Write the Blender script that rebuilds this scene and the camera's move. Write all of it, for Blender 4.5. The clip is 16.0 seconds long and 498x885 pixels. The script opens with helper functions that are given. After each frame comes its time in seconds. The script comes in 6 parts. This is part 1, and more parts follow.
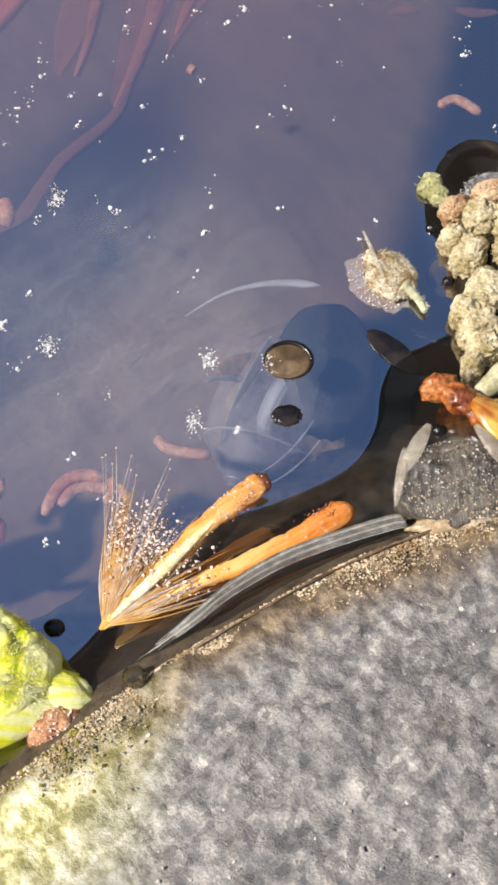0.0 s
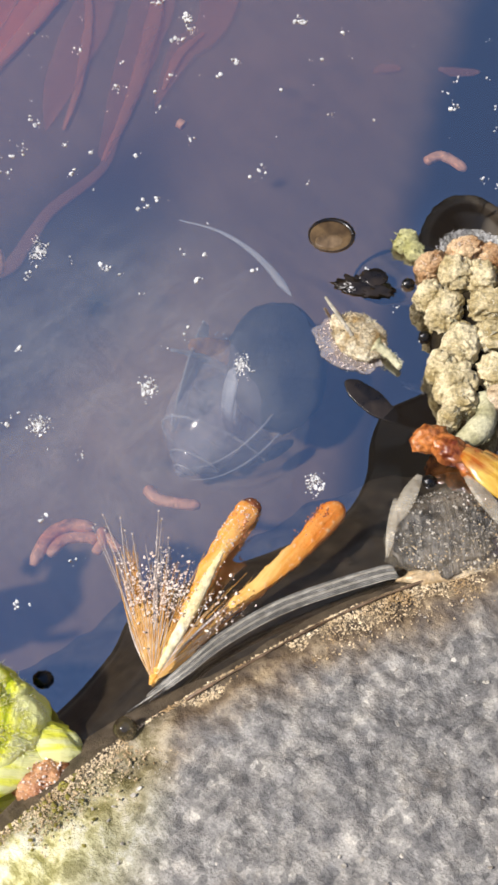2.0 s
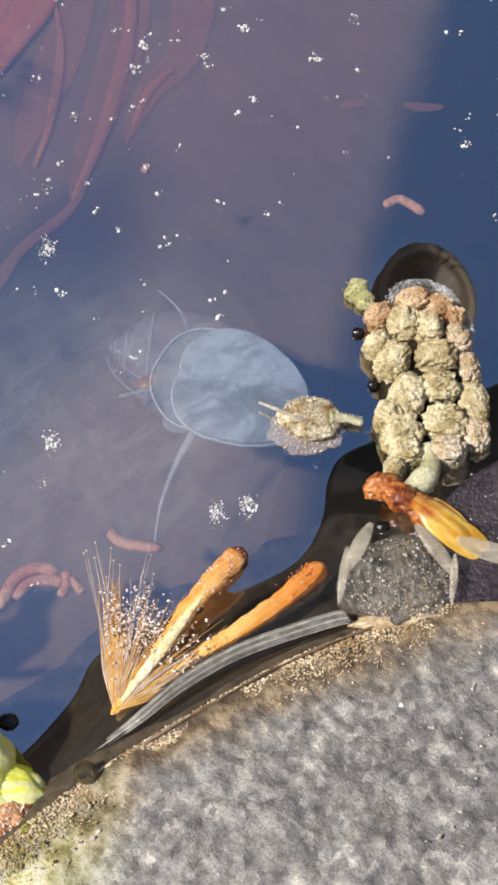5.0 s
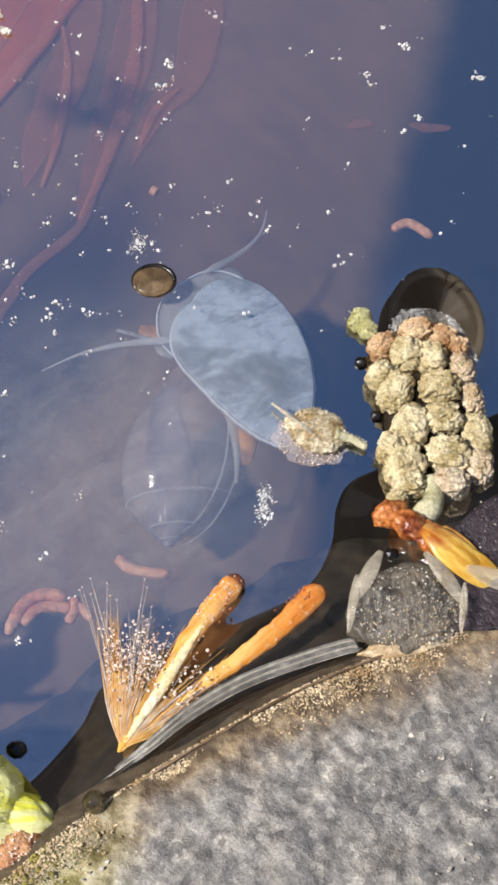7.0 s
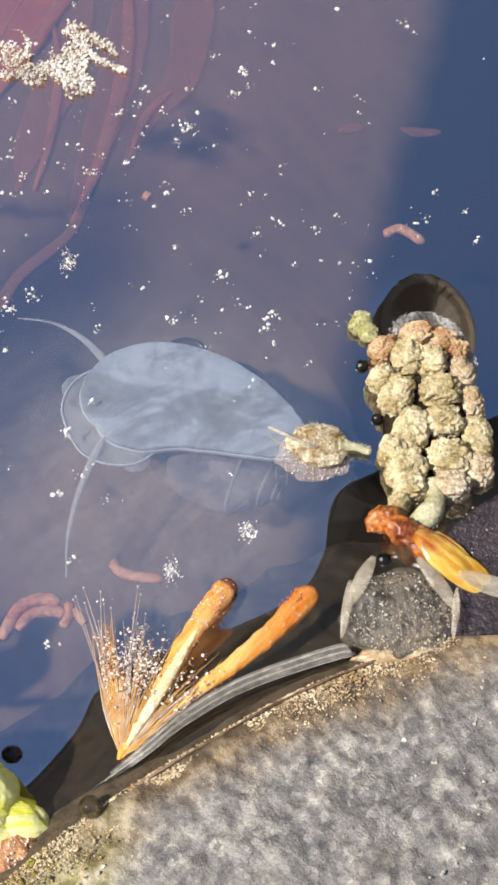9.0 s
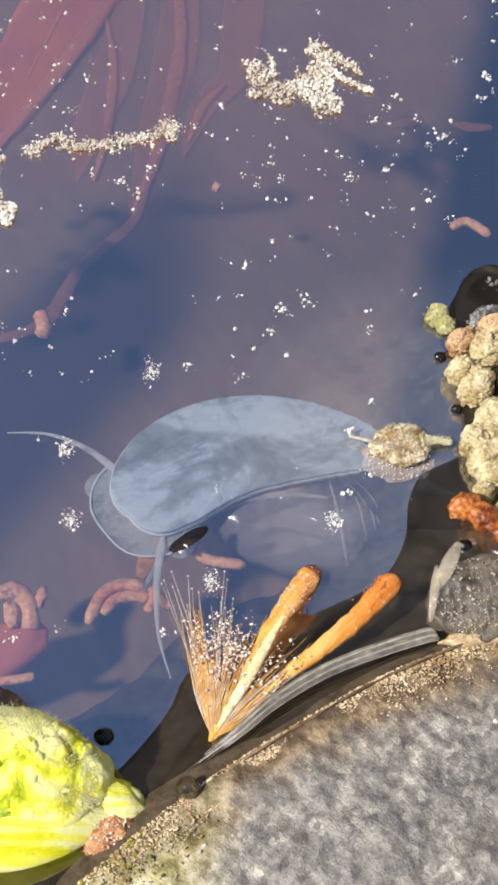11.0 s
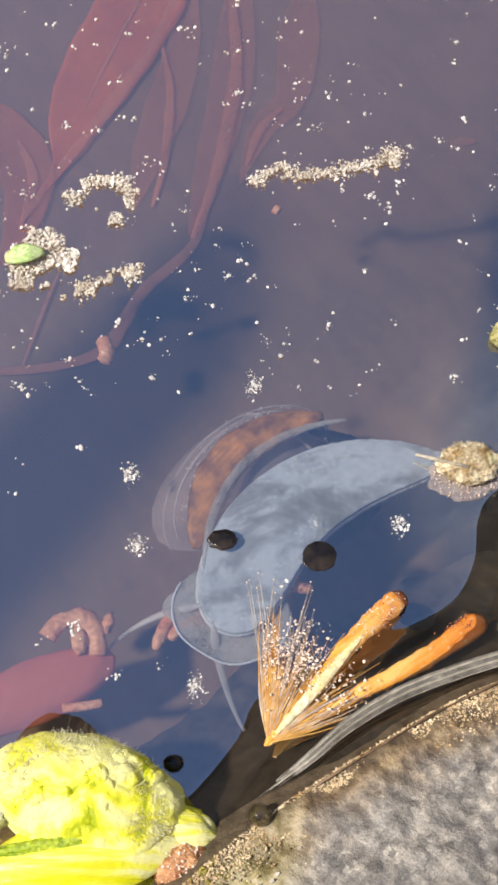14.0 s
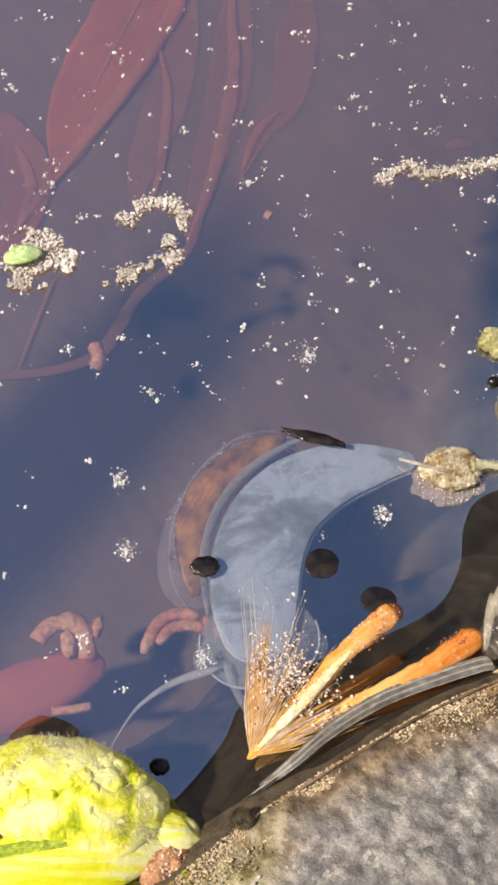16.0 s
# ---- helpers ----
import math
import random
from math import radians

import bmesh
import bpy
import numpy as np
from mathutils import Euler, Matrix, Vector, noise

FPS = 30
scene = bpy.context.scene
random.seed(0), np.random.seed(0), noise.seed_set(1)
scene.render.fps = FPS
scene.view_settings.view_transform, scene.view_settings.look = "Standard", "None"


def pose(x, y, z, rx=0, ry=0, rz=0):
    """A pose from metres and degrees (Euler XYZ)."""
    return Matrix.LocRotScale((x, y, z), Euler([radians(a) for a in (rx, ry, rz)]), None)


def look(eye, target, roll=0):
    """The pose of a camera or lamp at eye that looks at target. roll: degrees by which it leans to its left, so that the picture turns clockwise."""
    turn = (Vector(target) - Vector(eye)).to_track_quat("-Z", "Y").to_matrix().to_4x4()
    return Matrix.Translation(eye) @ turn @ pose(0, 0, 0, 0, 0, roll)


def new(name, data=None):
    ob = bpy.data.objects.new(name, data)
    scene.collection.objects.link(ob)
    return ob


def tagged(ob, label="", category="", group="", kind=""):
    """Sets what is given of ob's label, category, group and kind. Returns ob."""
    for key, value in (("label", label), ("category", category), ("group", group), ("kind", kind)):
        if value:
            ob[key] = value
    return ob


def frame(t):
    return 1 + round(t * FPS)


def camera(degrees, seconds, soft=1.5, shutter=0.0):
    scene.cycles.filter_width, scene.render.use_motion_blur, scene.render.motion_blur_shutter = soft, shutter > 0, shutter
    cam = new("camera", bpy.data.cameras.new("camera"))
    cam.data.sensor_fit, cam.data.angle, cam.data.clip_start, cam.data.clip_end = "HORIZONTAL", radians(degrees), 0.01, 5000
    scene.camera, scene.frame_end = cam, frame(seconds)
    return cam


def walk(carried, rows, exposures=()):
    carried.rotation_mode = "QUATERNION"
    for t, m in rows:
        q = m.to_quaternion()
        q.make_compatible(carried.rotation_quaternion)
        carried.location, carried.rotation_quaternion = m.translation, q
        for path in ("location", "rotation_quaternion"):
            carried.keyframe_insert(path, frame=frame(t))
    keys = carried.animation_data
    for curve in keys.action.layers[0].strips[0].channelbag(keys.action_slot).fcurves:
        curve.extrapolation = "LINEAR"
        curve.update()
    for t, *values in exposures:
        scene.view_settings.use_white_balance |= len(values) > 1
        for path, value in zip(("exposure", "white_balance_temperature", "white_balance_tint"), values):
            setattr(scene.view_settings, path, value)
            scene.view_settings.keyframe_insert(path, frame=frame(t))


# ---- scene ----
cam = camera(22.0, 16.0, soft=3.0)
PATH = [
    (0, (0.00022, -0.04981, 0.09292), (-0.00207, -0.01169, 0), -3.18),
    (0.5, (-0.00032, -0.05012, 0.09322), (-0.00191, -0.00978, 0), -1.91),
    (1, (-0.00116, -0.05033, 0.09320), (-0.00126, -0.00848, 0), 0.22),
    (1.5, (-0.00138, -0.05059, 0.09283), (-0.00157, -0.00782, 0), 0.03),
    (2, (-0.00137, -0.05012, 0.09293), (-0.00132, -0.00733, 0), 0.26),
    (2.5, (-0.00156, -0.05010, 0.09304), (-0.00114, -0.00705, 0), 0.69),
    (3, (-0.00084, -0.05046, 0.09356), (-0.00066, -0.00710, 0), 0.31),
    (3.5, (0.00037, -0.05003, 0.09509), (0.00079, -0.00653, 0), 0.62),
    (4, (0.00217, -0.04885, 0.09655), (0.00235, -0.00606, 0), 0.14),
    (6.5, (0.00091, -0.04497, 0.09857), (0.00125, -0.00149, 0), 0.57),
    (7, (0.00089, -0.04484, 0.09871), (0.00127, -0.00093, 0), 0.62),
    (7.5, (0.00066, -0.04422, 0.09907), (0.00114, -0.00068, 0), 0.77),
    (8, (0.00053, -0.04432, 0.09903), (0.00072, -0.00042, 0), 0.23),
    (10.5, (-0.00479, -0.04400, 0.10089), (-0.00028, -0.00046, 0), 5.95),
    (11, (-0.00921, -0.04541, 0.10057), (-0.00491, -0.00161, 0), 5.58),
    (11.5, (-0.00779, -0.04385, 0.10193), (-0.00600, -0.00173, 0), 2.60),
    (12, (-0.00758, -0.04551, 0.10025), (-0.00754, -0.00142, 0), 0.03),
    (12.5, (-0.00709, -0.04423, 0.10286), (-0.00760, 0.00136, 0), -0.80),
    (13, (-0.00609, -0.04399, 0.10207), (-0.00740, 0.00050, 0), -2.08),
    (13.5, (-0.00852, -0.04480, 0.10085), (-0.00935, 0.00075, 0), -1.37),
    (14, (-0.01031, -0.04524, 0.09990), (-0.01045, 0.00056, 0), -0.50),
    (14.5, (-0.01161, -0.04682, 0.09779), (-0.01249, -0.00088, 0), -1.11),
    (15, (-0.00972, -0.04523, 0.09990), (-0.00953, 0.00015, 0), 0.09),
    (15.5, (-0.00657, -0.04358, 0.10151), (-0.00817, 0.00140, 0), -2.34),
    (16, (-0.00727, -0.04446, 0.10123), (-0.00946, 0.00107, 0), -2.92),
]
# seconds, stops, kelvin, tint: the camera's own exposure and white balance drift
EXPOSURE = [(0, 0.23, 6250, 15), (1.5, 0.21, 6200, 15), (4, 0.15, 6200, 14), (8, 0.23, 6250, 14), (10.5, 0.37, 6450, 14), (11, 0.22, 6450, 14), (11.5, 0.25, 6500, 14), (12.5, 0.24, 6600, 15),
            (13, 0.09, 6800, 15), (13.5, 0.05, 6800, 15), (14, 0.23, 6750, 15), (14.5, 0.22, 6750, 15), (15, 0.1, 6850, 17), (16, 0.09, 6850, 17)]
walk(cam, [(t, look(eye, target, roll)) for t, eye, target, roll in PATH], EXPOSURE)

# world, sun
SUN = Vector((-0.63, -0.12, 0.77)).normalized()
world = bpy.data.worlds.new("sky")
scene.world = world
world.use_nodes = True
wn = world.node_tree
sky = wn.nodes.new("ShaderNodeTexSky")
sky.sky_type = "NISHITA"
sky.sun_disc = False
sky.ozone_density, sky.dust_density, sky.air_density = 5.0, 0.2, 1.0
sky.sun_elevation = math.asin(SUN.z)
sky.sun_rotation = math.atan2(SUN.x, SUN.y)
wn.links.new(sky.outputs[0], wn.nodes["Background"].inputs[0])
wn.nodes["Background"].inputs[1].default_value = 0.138
sun = new("sun", bpy.data.lights.new("sun", "SUN"))
sun.data.energy, sun.data.angle, sun.data.color = 5.2, radians(4.5), (1.0, 0.94, 0.84)
sun.matrix_world = look(SUN * 3, (0, 0, 0))

MM = 0.001


# materials
class Mat:
    """A node material with short ways to its noise, ramps and bump."""

    def __init__(self, name, rough=0.6, metal=0.0, spec=0.5):
        self.m = bpy.data.materials.new(name)
        self.m.use_nodes = True
        self.t = self.m.node_tree
        self.p = self.t.nodes["Principled BSDF"]
        self.p.inputs["Roughness"].default_value = rough
        self.p.inputs["Metallic"].default_value = metal
        self.p.inputs["Specular IOR Level"].default_value = spec
        self.co = self.t.nodes.new("ShaderNodeTexCoord").outputs["Object"]

    def node(self, kind):
        return self.t.nodes.new(kind)

    def link(self, a, b):
        self.t.links.new(a, b)

    def noise(self, per_mm, detail=4, rough=0.55, stretch=None, distort=0.0):
        n = self.node("ShaderNodeTexNoise")
        n.inputs["Scale"].default_value = per_mm * 1000
        n.inputs["Detail"].default_value = detail
        n.inputs["Roughness"].default_value = rough
        n.inputs["Distortion"].default_value = distort
        co = self.co
        if stretch:
            # degrees from x, then how dense the noise is along, across and up
            mp = self.node("ShaderNodeMapping")
            mp.vector_type = "TEXTURE"
            mp.inputs["Rotation"].default_value = (0, 0, radians(stretch[0]))
            mp.inputs["Scale"].default_value = [1 / c for c in stretch[1:]]
            self.link(co, mp.inputs[0])
            co = mp.outputs[0]
        self.link(co, n.inputs["Vector"])
        return n.outputs["Fac"]

    def ramp(self, fac, *stops):
        r = self.node("ShaderNodeValToRGB")
        e = r.color_ramp.elements
        while len(e) < len(stops):
            e.new(0.5)
        for el, (at, c) in zip(e, stops):
            el.position = at
            el.color = (*c, 1) if len(c) == 3 else c
        self.link(fac, r.inputs[0])
        return r.outputs[0]

    def mix(self, fac, a, b, how="MIX"):
        n = self.node("ShaderNodeMix")
        n.data_type, n.blend_type = "RGBA", how
        for sock, v in ((n.inputs[0], fac), (n.inputs[6], a), (n.inputs[7], b)):
            if isinstance(v, bpy.types.NodeSocket):
                self.link(v, sock)
            else:
                sock.default_value = v if isinstance(v, (int, float)) else (*v, 1)
        return n.outputs[2]

    def color(self, c):
        if isinstance(c, bpy.types.NodeSocket):
            self.link(c, self.p.inputs["Base Color"])
        else:
            self.p.inputs["Base Color"].default_value = (*c, 1)
        return self

    def bump(self, fac, mm, strength=1.0):
        b = self.node("ShaderNodeBump")
        b.inputs["Distance"].default_value = mm * MM
        b.inputs["Strength"].default_value = strength
        self.link(fac, b.inputs["Height"])
        old = self.p.inputs["Normal"].links
        if old:
            self.link(old[0].from_socket, b.inputs["Normal"])
        self.link(b.outputs[0], self.p.inputs["Normal"])
        return self

    def roughness(self, fac, lo, hi):
        n = self.node("ShaderNodeMapRange")
        n.inputs[3].default_value, n.inputs[4].default_value = lo, hi
        self.link(fac, n.inputs[0])
        self.link(n.outputs[0], self.p.inputs["Roughness"])
        return self

    def clear(self, solid):
        """Lets light through: solid is the share that stays (a number or a socket)."""
        tr, mx = self.node("ShaderNodeBsdfTransparent"), self.node("ShaderNodeMixShader")
        if isinstance(solid, bpy.types.NodeSocket):
            self.link(solid, mx.inputs[0])
        else:
            mx.inputs[0].default_value = solid
        self.link(tr.outputs[0], mx.inputs[1])
        self.link(self.p.outputs[0], mx.inputs[2])
        self.link(mx.outputs[0], self.t.nodes["Material Output"].inputs[0])
        return self

    def glow_through(self, share, c):
        """Thin tissue: part of the light comes through from behind."""
        tl, mx = self.node("ShaderNodeBsdfTranslucent"), self.node("ShaderNodeMixShader")
        mx.inputs[0].default_value = share
        if isinstance(c, bpy.types.NodeSocket):
            self.link(c, tl.inputs[0])
        else:
            tl.inputs[0].default_value = (*c, 1)
        self.link(self.p.outputs[0], mx.inputs[1])
        self.link(tl.outputs[0], mx.inputs[2])
        self.link(mx.outputs[0], self.t.nodes["Material Output"].inputs[0])
        return self


def two_scale(name, dark, light, coarse, fine, rough=0.6, relief=0.1, spec=0.5, low=0.35, high=0.68):
    """A surface of two colours that vary at a coarse and at a fine scale, with relief."""
    m = Mat(name, rough, spec=spec)
    a, b = m.noise(coarse, 3), m.noise(fine, 5, 0.6)
    base = m.ramp(a, (low, dark), (high, light))
    grain = m.ramp(b, (0.3, (0.55, 0.55, 0.55)), (0.72, (1.25, 1.25, 1.25)))
    m.color(m.mix(1.0, base, grain, "MULTIPLY"))
    m.bump(b, relief)
    m.roughness(b, max(rough - 0.15, 0.05), min(rough + 0.15, 1))
    return m


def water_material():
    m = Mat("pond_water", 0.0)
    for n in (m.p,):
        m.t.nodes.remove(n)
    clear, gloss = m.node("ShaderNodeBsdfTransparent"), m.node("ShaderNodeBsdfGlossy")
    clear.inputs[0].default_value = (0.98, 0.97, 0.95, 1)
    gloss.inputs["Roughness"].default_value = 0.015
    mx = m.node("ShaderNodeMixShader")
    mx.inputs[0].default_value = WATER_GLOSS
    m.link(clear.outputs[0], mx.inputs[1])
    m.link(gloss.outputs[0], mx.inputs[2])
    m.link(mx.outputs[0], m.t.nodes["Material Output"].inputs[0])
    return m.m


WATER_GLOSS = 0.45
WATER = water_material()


def bed_material():
    m = Mat("brown_silt", 0.95, spec=0.1)
    big, mid = m.noise(0.035, 3), m.noise(0.16, 4, stretch=(35, 2.6, 0.6, 1))
    fine, wob = m.noise(1.2, 5), m.noise(0.07, 3)
    silt = m.ramp(big, (0.3, (0.215, 0.138, 0.08)), (0.7, (0.29, 0.188, 0.112)))
    silt = m.mix(1.0, silt, m.ramp(mid, (0.3, (0.84, 0.84, 0.84)), (0.7, (1.1, 1.1, 1.1))), "MULTIPLY")
    silt = m.mix(1.0, silt, m.ramp(fine, (0.3, (0.92, 0.92, 0.92)), (0.7, (1.05, 1.05, 1.05))), "MULTIPLY")
    # a large shadow is painted near-black beyond a slanting line
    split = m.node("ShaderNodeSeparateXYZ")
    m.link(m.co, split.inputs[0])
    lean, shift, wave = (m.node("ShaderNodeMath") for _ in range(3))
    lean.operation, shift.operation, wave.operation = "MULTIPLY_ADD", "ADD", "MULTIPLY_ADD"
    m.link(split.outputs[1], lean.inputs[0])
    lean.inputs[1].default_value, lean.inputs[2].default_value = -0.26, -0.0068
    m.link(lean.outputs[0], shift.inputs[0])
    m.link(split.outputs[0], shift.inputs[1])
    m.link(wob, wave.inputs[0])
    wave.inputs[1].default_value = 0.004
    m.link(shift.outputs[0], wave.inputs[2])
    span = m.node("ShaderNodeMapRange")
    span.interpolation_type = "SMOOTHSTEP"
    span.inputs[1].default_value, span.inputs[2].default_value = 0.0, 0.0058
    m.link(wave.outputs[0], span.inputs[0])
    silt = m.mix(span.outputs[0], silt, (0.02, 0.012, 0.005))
    # a broad band of shadow is painted dark across the shallows
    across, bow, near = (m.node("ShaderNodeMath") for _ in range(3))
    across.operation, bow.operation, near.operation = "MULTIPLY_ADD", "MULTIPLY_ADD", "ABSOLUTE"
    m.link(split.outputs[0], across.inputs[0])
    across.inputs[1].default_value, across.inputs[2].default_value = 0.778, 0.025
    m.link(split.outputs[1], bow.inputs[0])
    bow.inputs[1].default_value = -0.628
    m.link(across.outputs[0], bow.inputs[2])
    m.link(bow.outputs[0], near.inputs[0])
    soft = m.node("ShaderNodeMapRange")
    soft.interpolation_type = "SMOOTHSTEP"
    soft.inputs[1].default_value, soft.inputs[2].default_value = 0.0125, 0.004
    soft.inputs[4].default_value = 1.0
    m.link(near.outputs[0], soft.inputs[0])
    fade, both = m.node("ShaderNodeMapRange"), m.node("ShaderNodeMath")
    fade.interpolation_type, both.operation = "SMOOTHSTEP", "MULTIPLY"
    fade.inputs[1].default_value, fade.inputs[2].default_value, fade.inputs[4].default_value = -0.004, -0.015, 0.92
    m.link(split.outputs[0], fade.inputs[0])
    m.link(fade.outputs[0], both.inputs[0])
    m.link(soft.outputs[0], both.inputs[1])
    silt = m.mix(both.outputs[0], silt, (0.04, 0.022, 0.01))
    m.color(silt)
    m.bump(fine, 0.05)
    return m.m


BED = bed_material()


def crystals(m, per_mm):
    """A random grey for each mineral grain, with jagged outlines."""
    v, n = m.node("ShaderNodeTexVoronoi"), m.node("ShaderNodeTexNoise")
    v.inputs["Scale"].default_value = per_mm * 1000
    n.inputs["Scale"].default_value = per_mm * 1700
    n.inputs["Detail"].default_value = 4
    m.link(m.co, n.inputs["Vector"])
    add, small = m.node("ShaderNodeVectorMath"), m.node("ShaderNodeVectorMath")
    small.operation = "SCALE"
    small.inputs["Scale"].default_value = 0.0006 / per_mm
    m.link(n.outputs["Color"], small.inputs[0])
    m.link(m.co, add.inputs[0])
    m.link(small.outputs[0], add.inputs[1])
    m.link(add.outputs[0], v.inputs["Vector"])
    bw = m.node("ShaderNodeRGBToBW")
    m.link(v.outputs["Color"], bw.inputs[0])
    return bw.outputs[0]


def rock_material():
    m = Mat("grey_granite", 0.55, spec=0.45)
    blotch, grain = m.noise(0.2, 6, 0.72), m.noise(0.8, 8, 0.68, stretch=(-48, 0.65, 1.0, 1))
    fine, gold = m.noise(6.0, 4, 0.6), m.noise(0.16, 5, 0.7)
    small, large = crystals(m, 1.7), crystals(m, 0.75)
    base = m.ramp(small, (0.2, (0.195, 0.19, 0.184)), (0.5, (0.288, 0.28, 0.268)), (0.78, (0.34, 0.328, 0.308)), (0.92, (0.42, 0.405, 0.375)))
    base = m.mix(1.0, base, m.ramp(large, (0.2, (0.86, 0.86, 0.87)), (0.6, (1.0, 0.99, 0.97)), (0.85, (1.1, 1.08, 1.05)), (0.95, (1.25, 1.23, 1.18))), "MULTIPLY")
    base = m.mix(1.0, base, m.ramp(grain, (0.37, (0.56, 0.56, 0.57)), (0.5, (0.87, 0.87, 0.86)), (0.63, (1.34, 1.33, 1.3))), "MULTIPLY")
    base = m.mix(1.0, base, m.ramp(blotch, (0.34, (0.72, 0.72, 0.73)), (0.5, (0.9, 0.89, 0.87)), (0.66, (1.25, 1.22, 1.17))), "MULTIPLY")
    base = m.mix(1.0, base, m.ramp(fine, (0.33, (0.78, 0.78, 0.78)), (0.66, (1.34, 1.34, 1.32))), "MULTIPLY")
    base = m.mix(m.ramp(gold, (0.58, (0, 0, 0)), (0.72, (0.28, 0.28, 0.28))), base, (0.46, 0.37, 0.25))
    # rusty tide mark above the waterline
    high, tide = m.node("ShaderNodeSeparateXYZ"), m.node("ShaderNodeMapRange")
    m.link(m.co, high.inputs[0])
    m.link(high.outputs[2], tide.inputs[0])
    tide.inputs[1].default_value, tide.inputs[2].default_value, tide.inputs[4].default_value = 0.0056, 0.0045, 0.92
    base = m.mix(tide.outputs[0], base, m.ramp(grain, (0.36, (0.07, 0.042, 0.02)), (0.5, (0.16, 0.105, 0.052)), (0.62, (0.38, 0.28, 0.15))))
    # yellow-green film of algae at one end of the edge
    west, green = m.node("ShaderNodeSeparateXYZ"), m.node("ShaderNodeMath")
    wide, upto = m.node("ShaderNodeMapRange"), m.node("ShaderNodeMapRange")
    m.link(m.co, west.inputs[0])
    green.operation = "MULTIPLY"
    wide.inputs[1].default_value, wide.inputs[2].default_value, wide.inputs[4].default_value = -0.006, -0.015, 0.9
    upto.inputs[1].default_value, upto.inputs[2].default_value = 0.0088, 0.0055
    m.link(west.outputs[0], wide.inputs[0])
    m.link(west.outputs[2], upto.inputs[0])
    m.link(wide.outputs[0], green.inputs[0])
    m.link(upto.outputs[0], green.inputs[1])
    base = m.mix(green.outputs[0], base, m.ramp(grain, (0.4, (0.34, 0.31, 0.08)), (0.5, (0.75, 0.7, 0.32)), (0.6, (0.95, 0.92, 0.66))))
    # brown-black below the waterline
    split, span = m.node("ShaderNodeSeparateXYZ"), m.node("ShaderNodeMapRange")
    m.link(m.co, split.inputs[0])
    m.link(split.outputs[2], span.inputs[0])
    span.inputs[1].default_value, span.inputs[2].default_value = 0.0046, 0.0038
    m.color(m.mix(span.outputs[0], base, m.ramp(grain, (0.35, (0.045, 0.032, 0.018)), (0.65, (0.13, 0.098, 0.06)))))
    m.bump(grain, 0.42, 0.7).bump(fine, 0.1, 0.7)
    m.roughness(fine, 0.35, 0.75)
    return m.m


ROCK = rock_material()
GRAIN = two_scale("wet_sand_grains", (0.42, 0.28, 0.13), (0.93, 0.77, 0.5), 0.4, 3, 0.25, 0.05).m
ALGA = two_scale("yellow_algae", (0.12, 0.1, 0.01), (0.42, 0.36, 0.05), 0.25, 2, 0.45, 0.2).m


def ring_material():
    m = Mat("mirrored_ring", 1.0, spec=0.0)
    a, b = m.noise(0.0000006, 4, 0.6), m.noise(0.000003, 5, 0.6)
    high, part_way, wave = m.node("ShaderNodeSeparateXYZ"), m.node("ShaderNodeMapRange"), m.node("ShaderNodeMath")
    m.link(m.co, high.inputs[0])
    part_way.inputs[2].default_value = 20.0
    m.link(high.outputs[2], part_way.inputs[0])
    wave.operation = "MULTIPLY_ADD"
    m.link(a, wave.inputs[0])
    wave.inputs[1].default_value = 0.16
    m.link(part_way.outputs[0], wave.inputs[2])
    # made-up height bands, to stripe the reflections in climbing water
    base = m.ramp(wave.outputs[0], (0.2, (0.55, 0.49, 0.4)), (0.4, (0.46, 0.4, 0.31)), (0.5, (0.21, 0.165, 0.115)), (0.66, (0.2, 0.155, 0.105)), (0.76, (0.38, 0.31, 0.22)), (0.93, (0.28, 0.23, 0.165)), (1.0, (0.13, 0.11, 0.08)))
    m.color(m.mix(1.0, base, m.ramp(b, (0.3, (0.7, 0.7, 0.7)), (0.7, (1.2, 1.2, 1.2))), "MULTIPLY"))
    return m.m


BACK = ring_material()



def flesh_material(name, pale, dark, share, streak=0.0):
    m = Mat(name, 0.3, spec=0.45)
    m.co = m.node("ShaderNodeNewGeometry").outputs["Position"]
    a, b, c = m.noise(0.3, 7, 0.72, distort=0.5), m.noise(1.3, 6, 0.7), m.noise(4.2, 3)
    base = m.ramp(a, (0.36, dark), (0.52, pale))
    base = m.mix(m.ramp(b, (0.5, (0, 0, 0)), (0.72, (0.55, 0.55, 0.55))), base, dark)
    base = m.mix(m.ramp(c, (0.57, (0, 0, 0)), (0.68, (0.8, 0.8, 0.8))), base, (0.88, 0.88, 0.84))
    if streak:
        # olive streaks of the gut under the skin, carried along with the snail
        own = m.node("ShaderNodeTexCoord")
        own.name = "snail_space"
        m.co = own.outputs["Object"]
        cloud = m.noise(0.13, 6, 0.66, stretch=(12, 0.75, 1.4, 1), distort=0.4)
        base = m.mix(m.ramp(cloud, (0.47, (0, 0, 0)), (0.53, (0.6 * streak,) * 3), (0.62, (streak,) * 3)), base, (0.17, 0.175, 0.13))
    m.color(base)
    m.bump(b, 0.08)
    if share < 1:
        m.clear(share)
    return m.m


FOOT = flesh_material("snail_foot", (0.59, 0.675, 0.75), (0.39, 0.445, 0.49), 1, 0.78)
HEAD = flesh_material("snail_head", (0.62, 0.63, 0.6), (0.3, 0.3, 0.25), 0.5)
SHADE_SKIN = two_scale("shade_lump", (0.02, 0.017, 0.012), (0.05, 0.045, 0.035), 0.3, 2, 0.5, 0.1).m
FEELER = flesh_material("snail_feeler", (0.85, 0.86, 0.86), (0.62, 0.63, 0.62), 0.45)


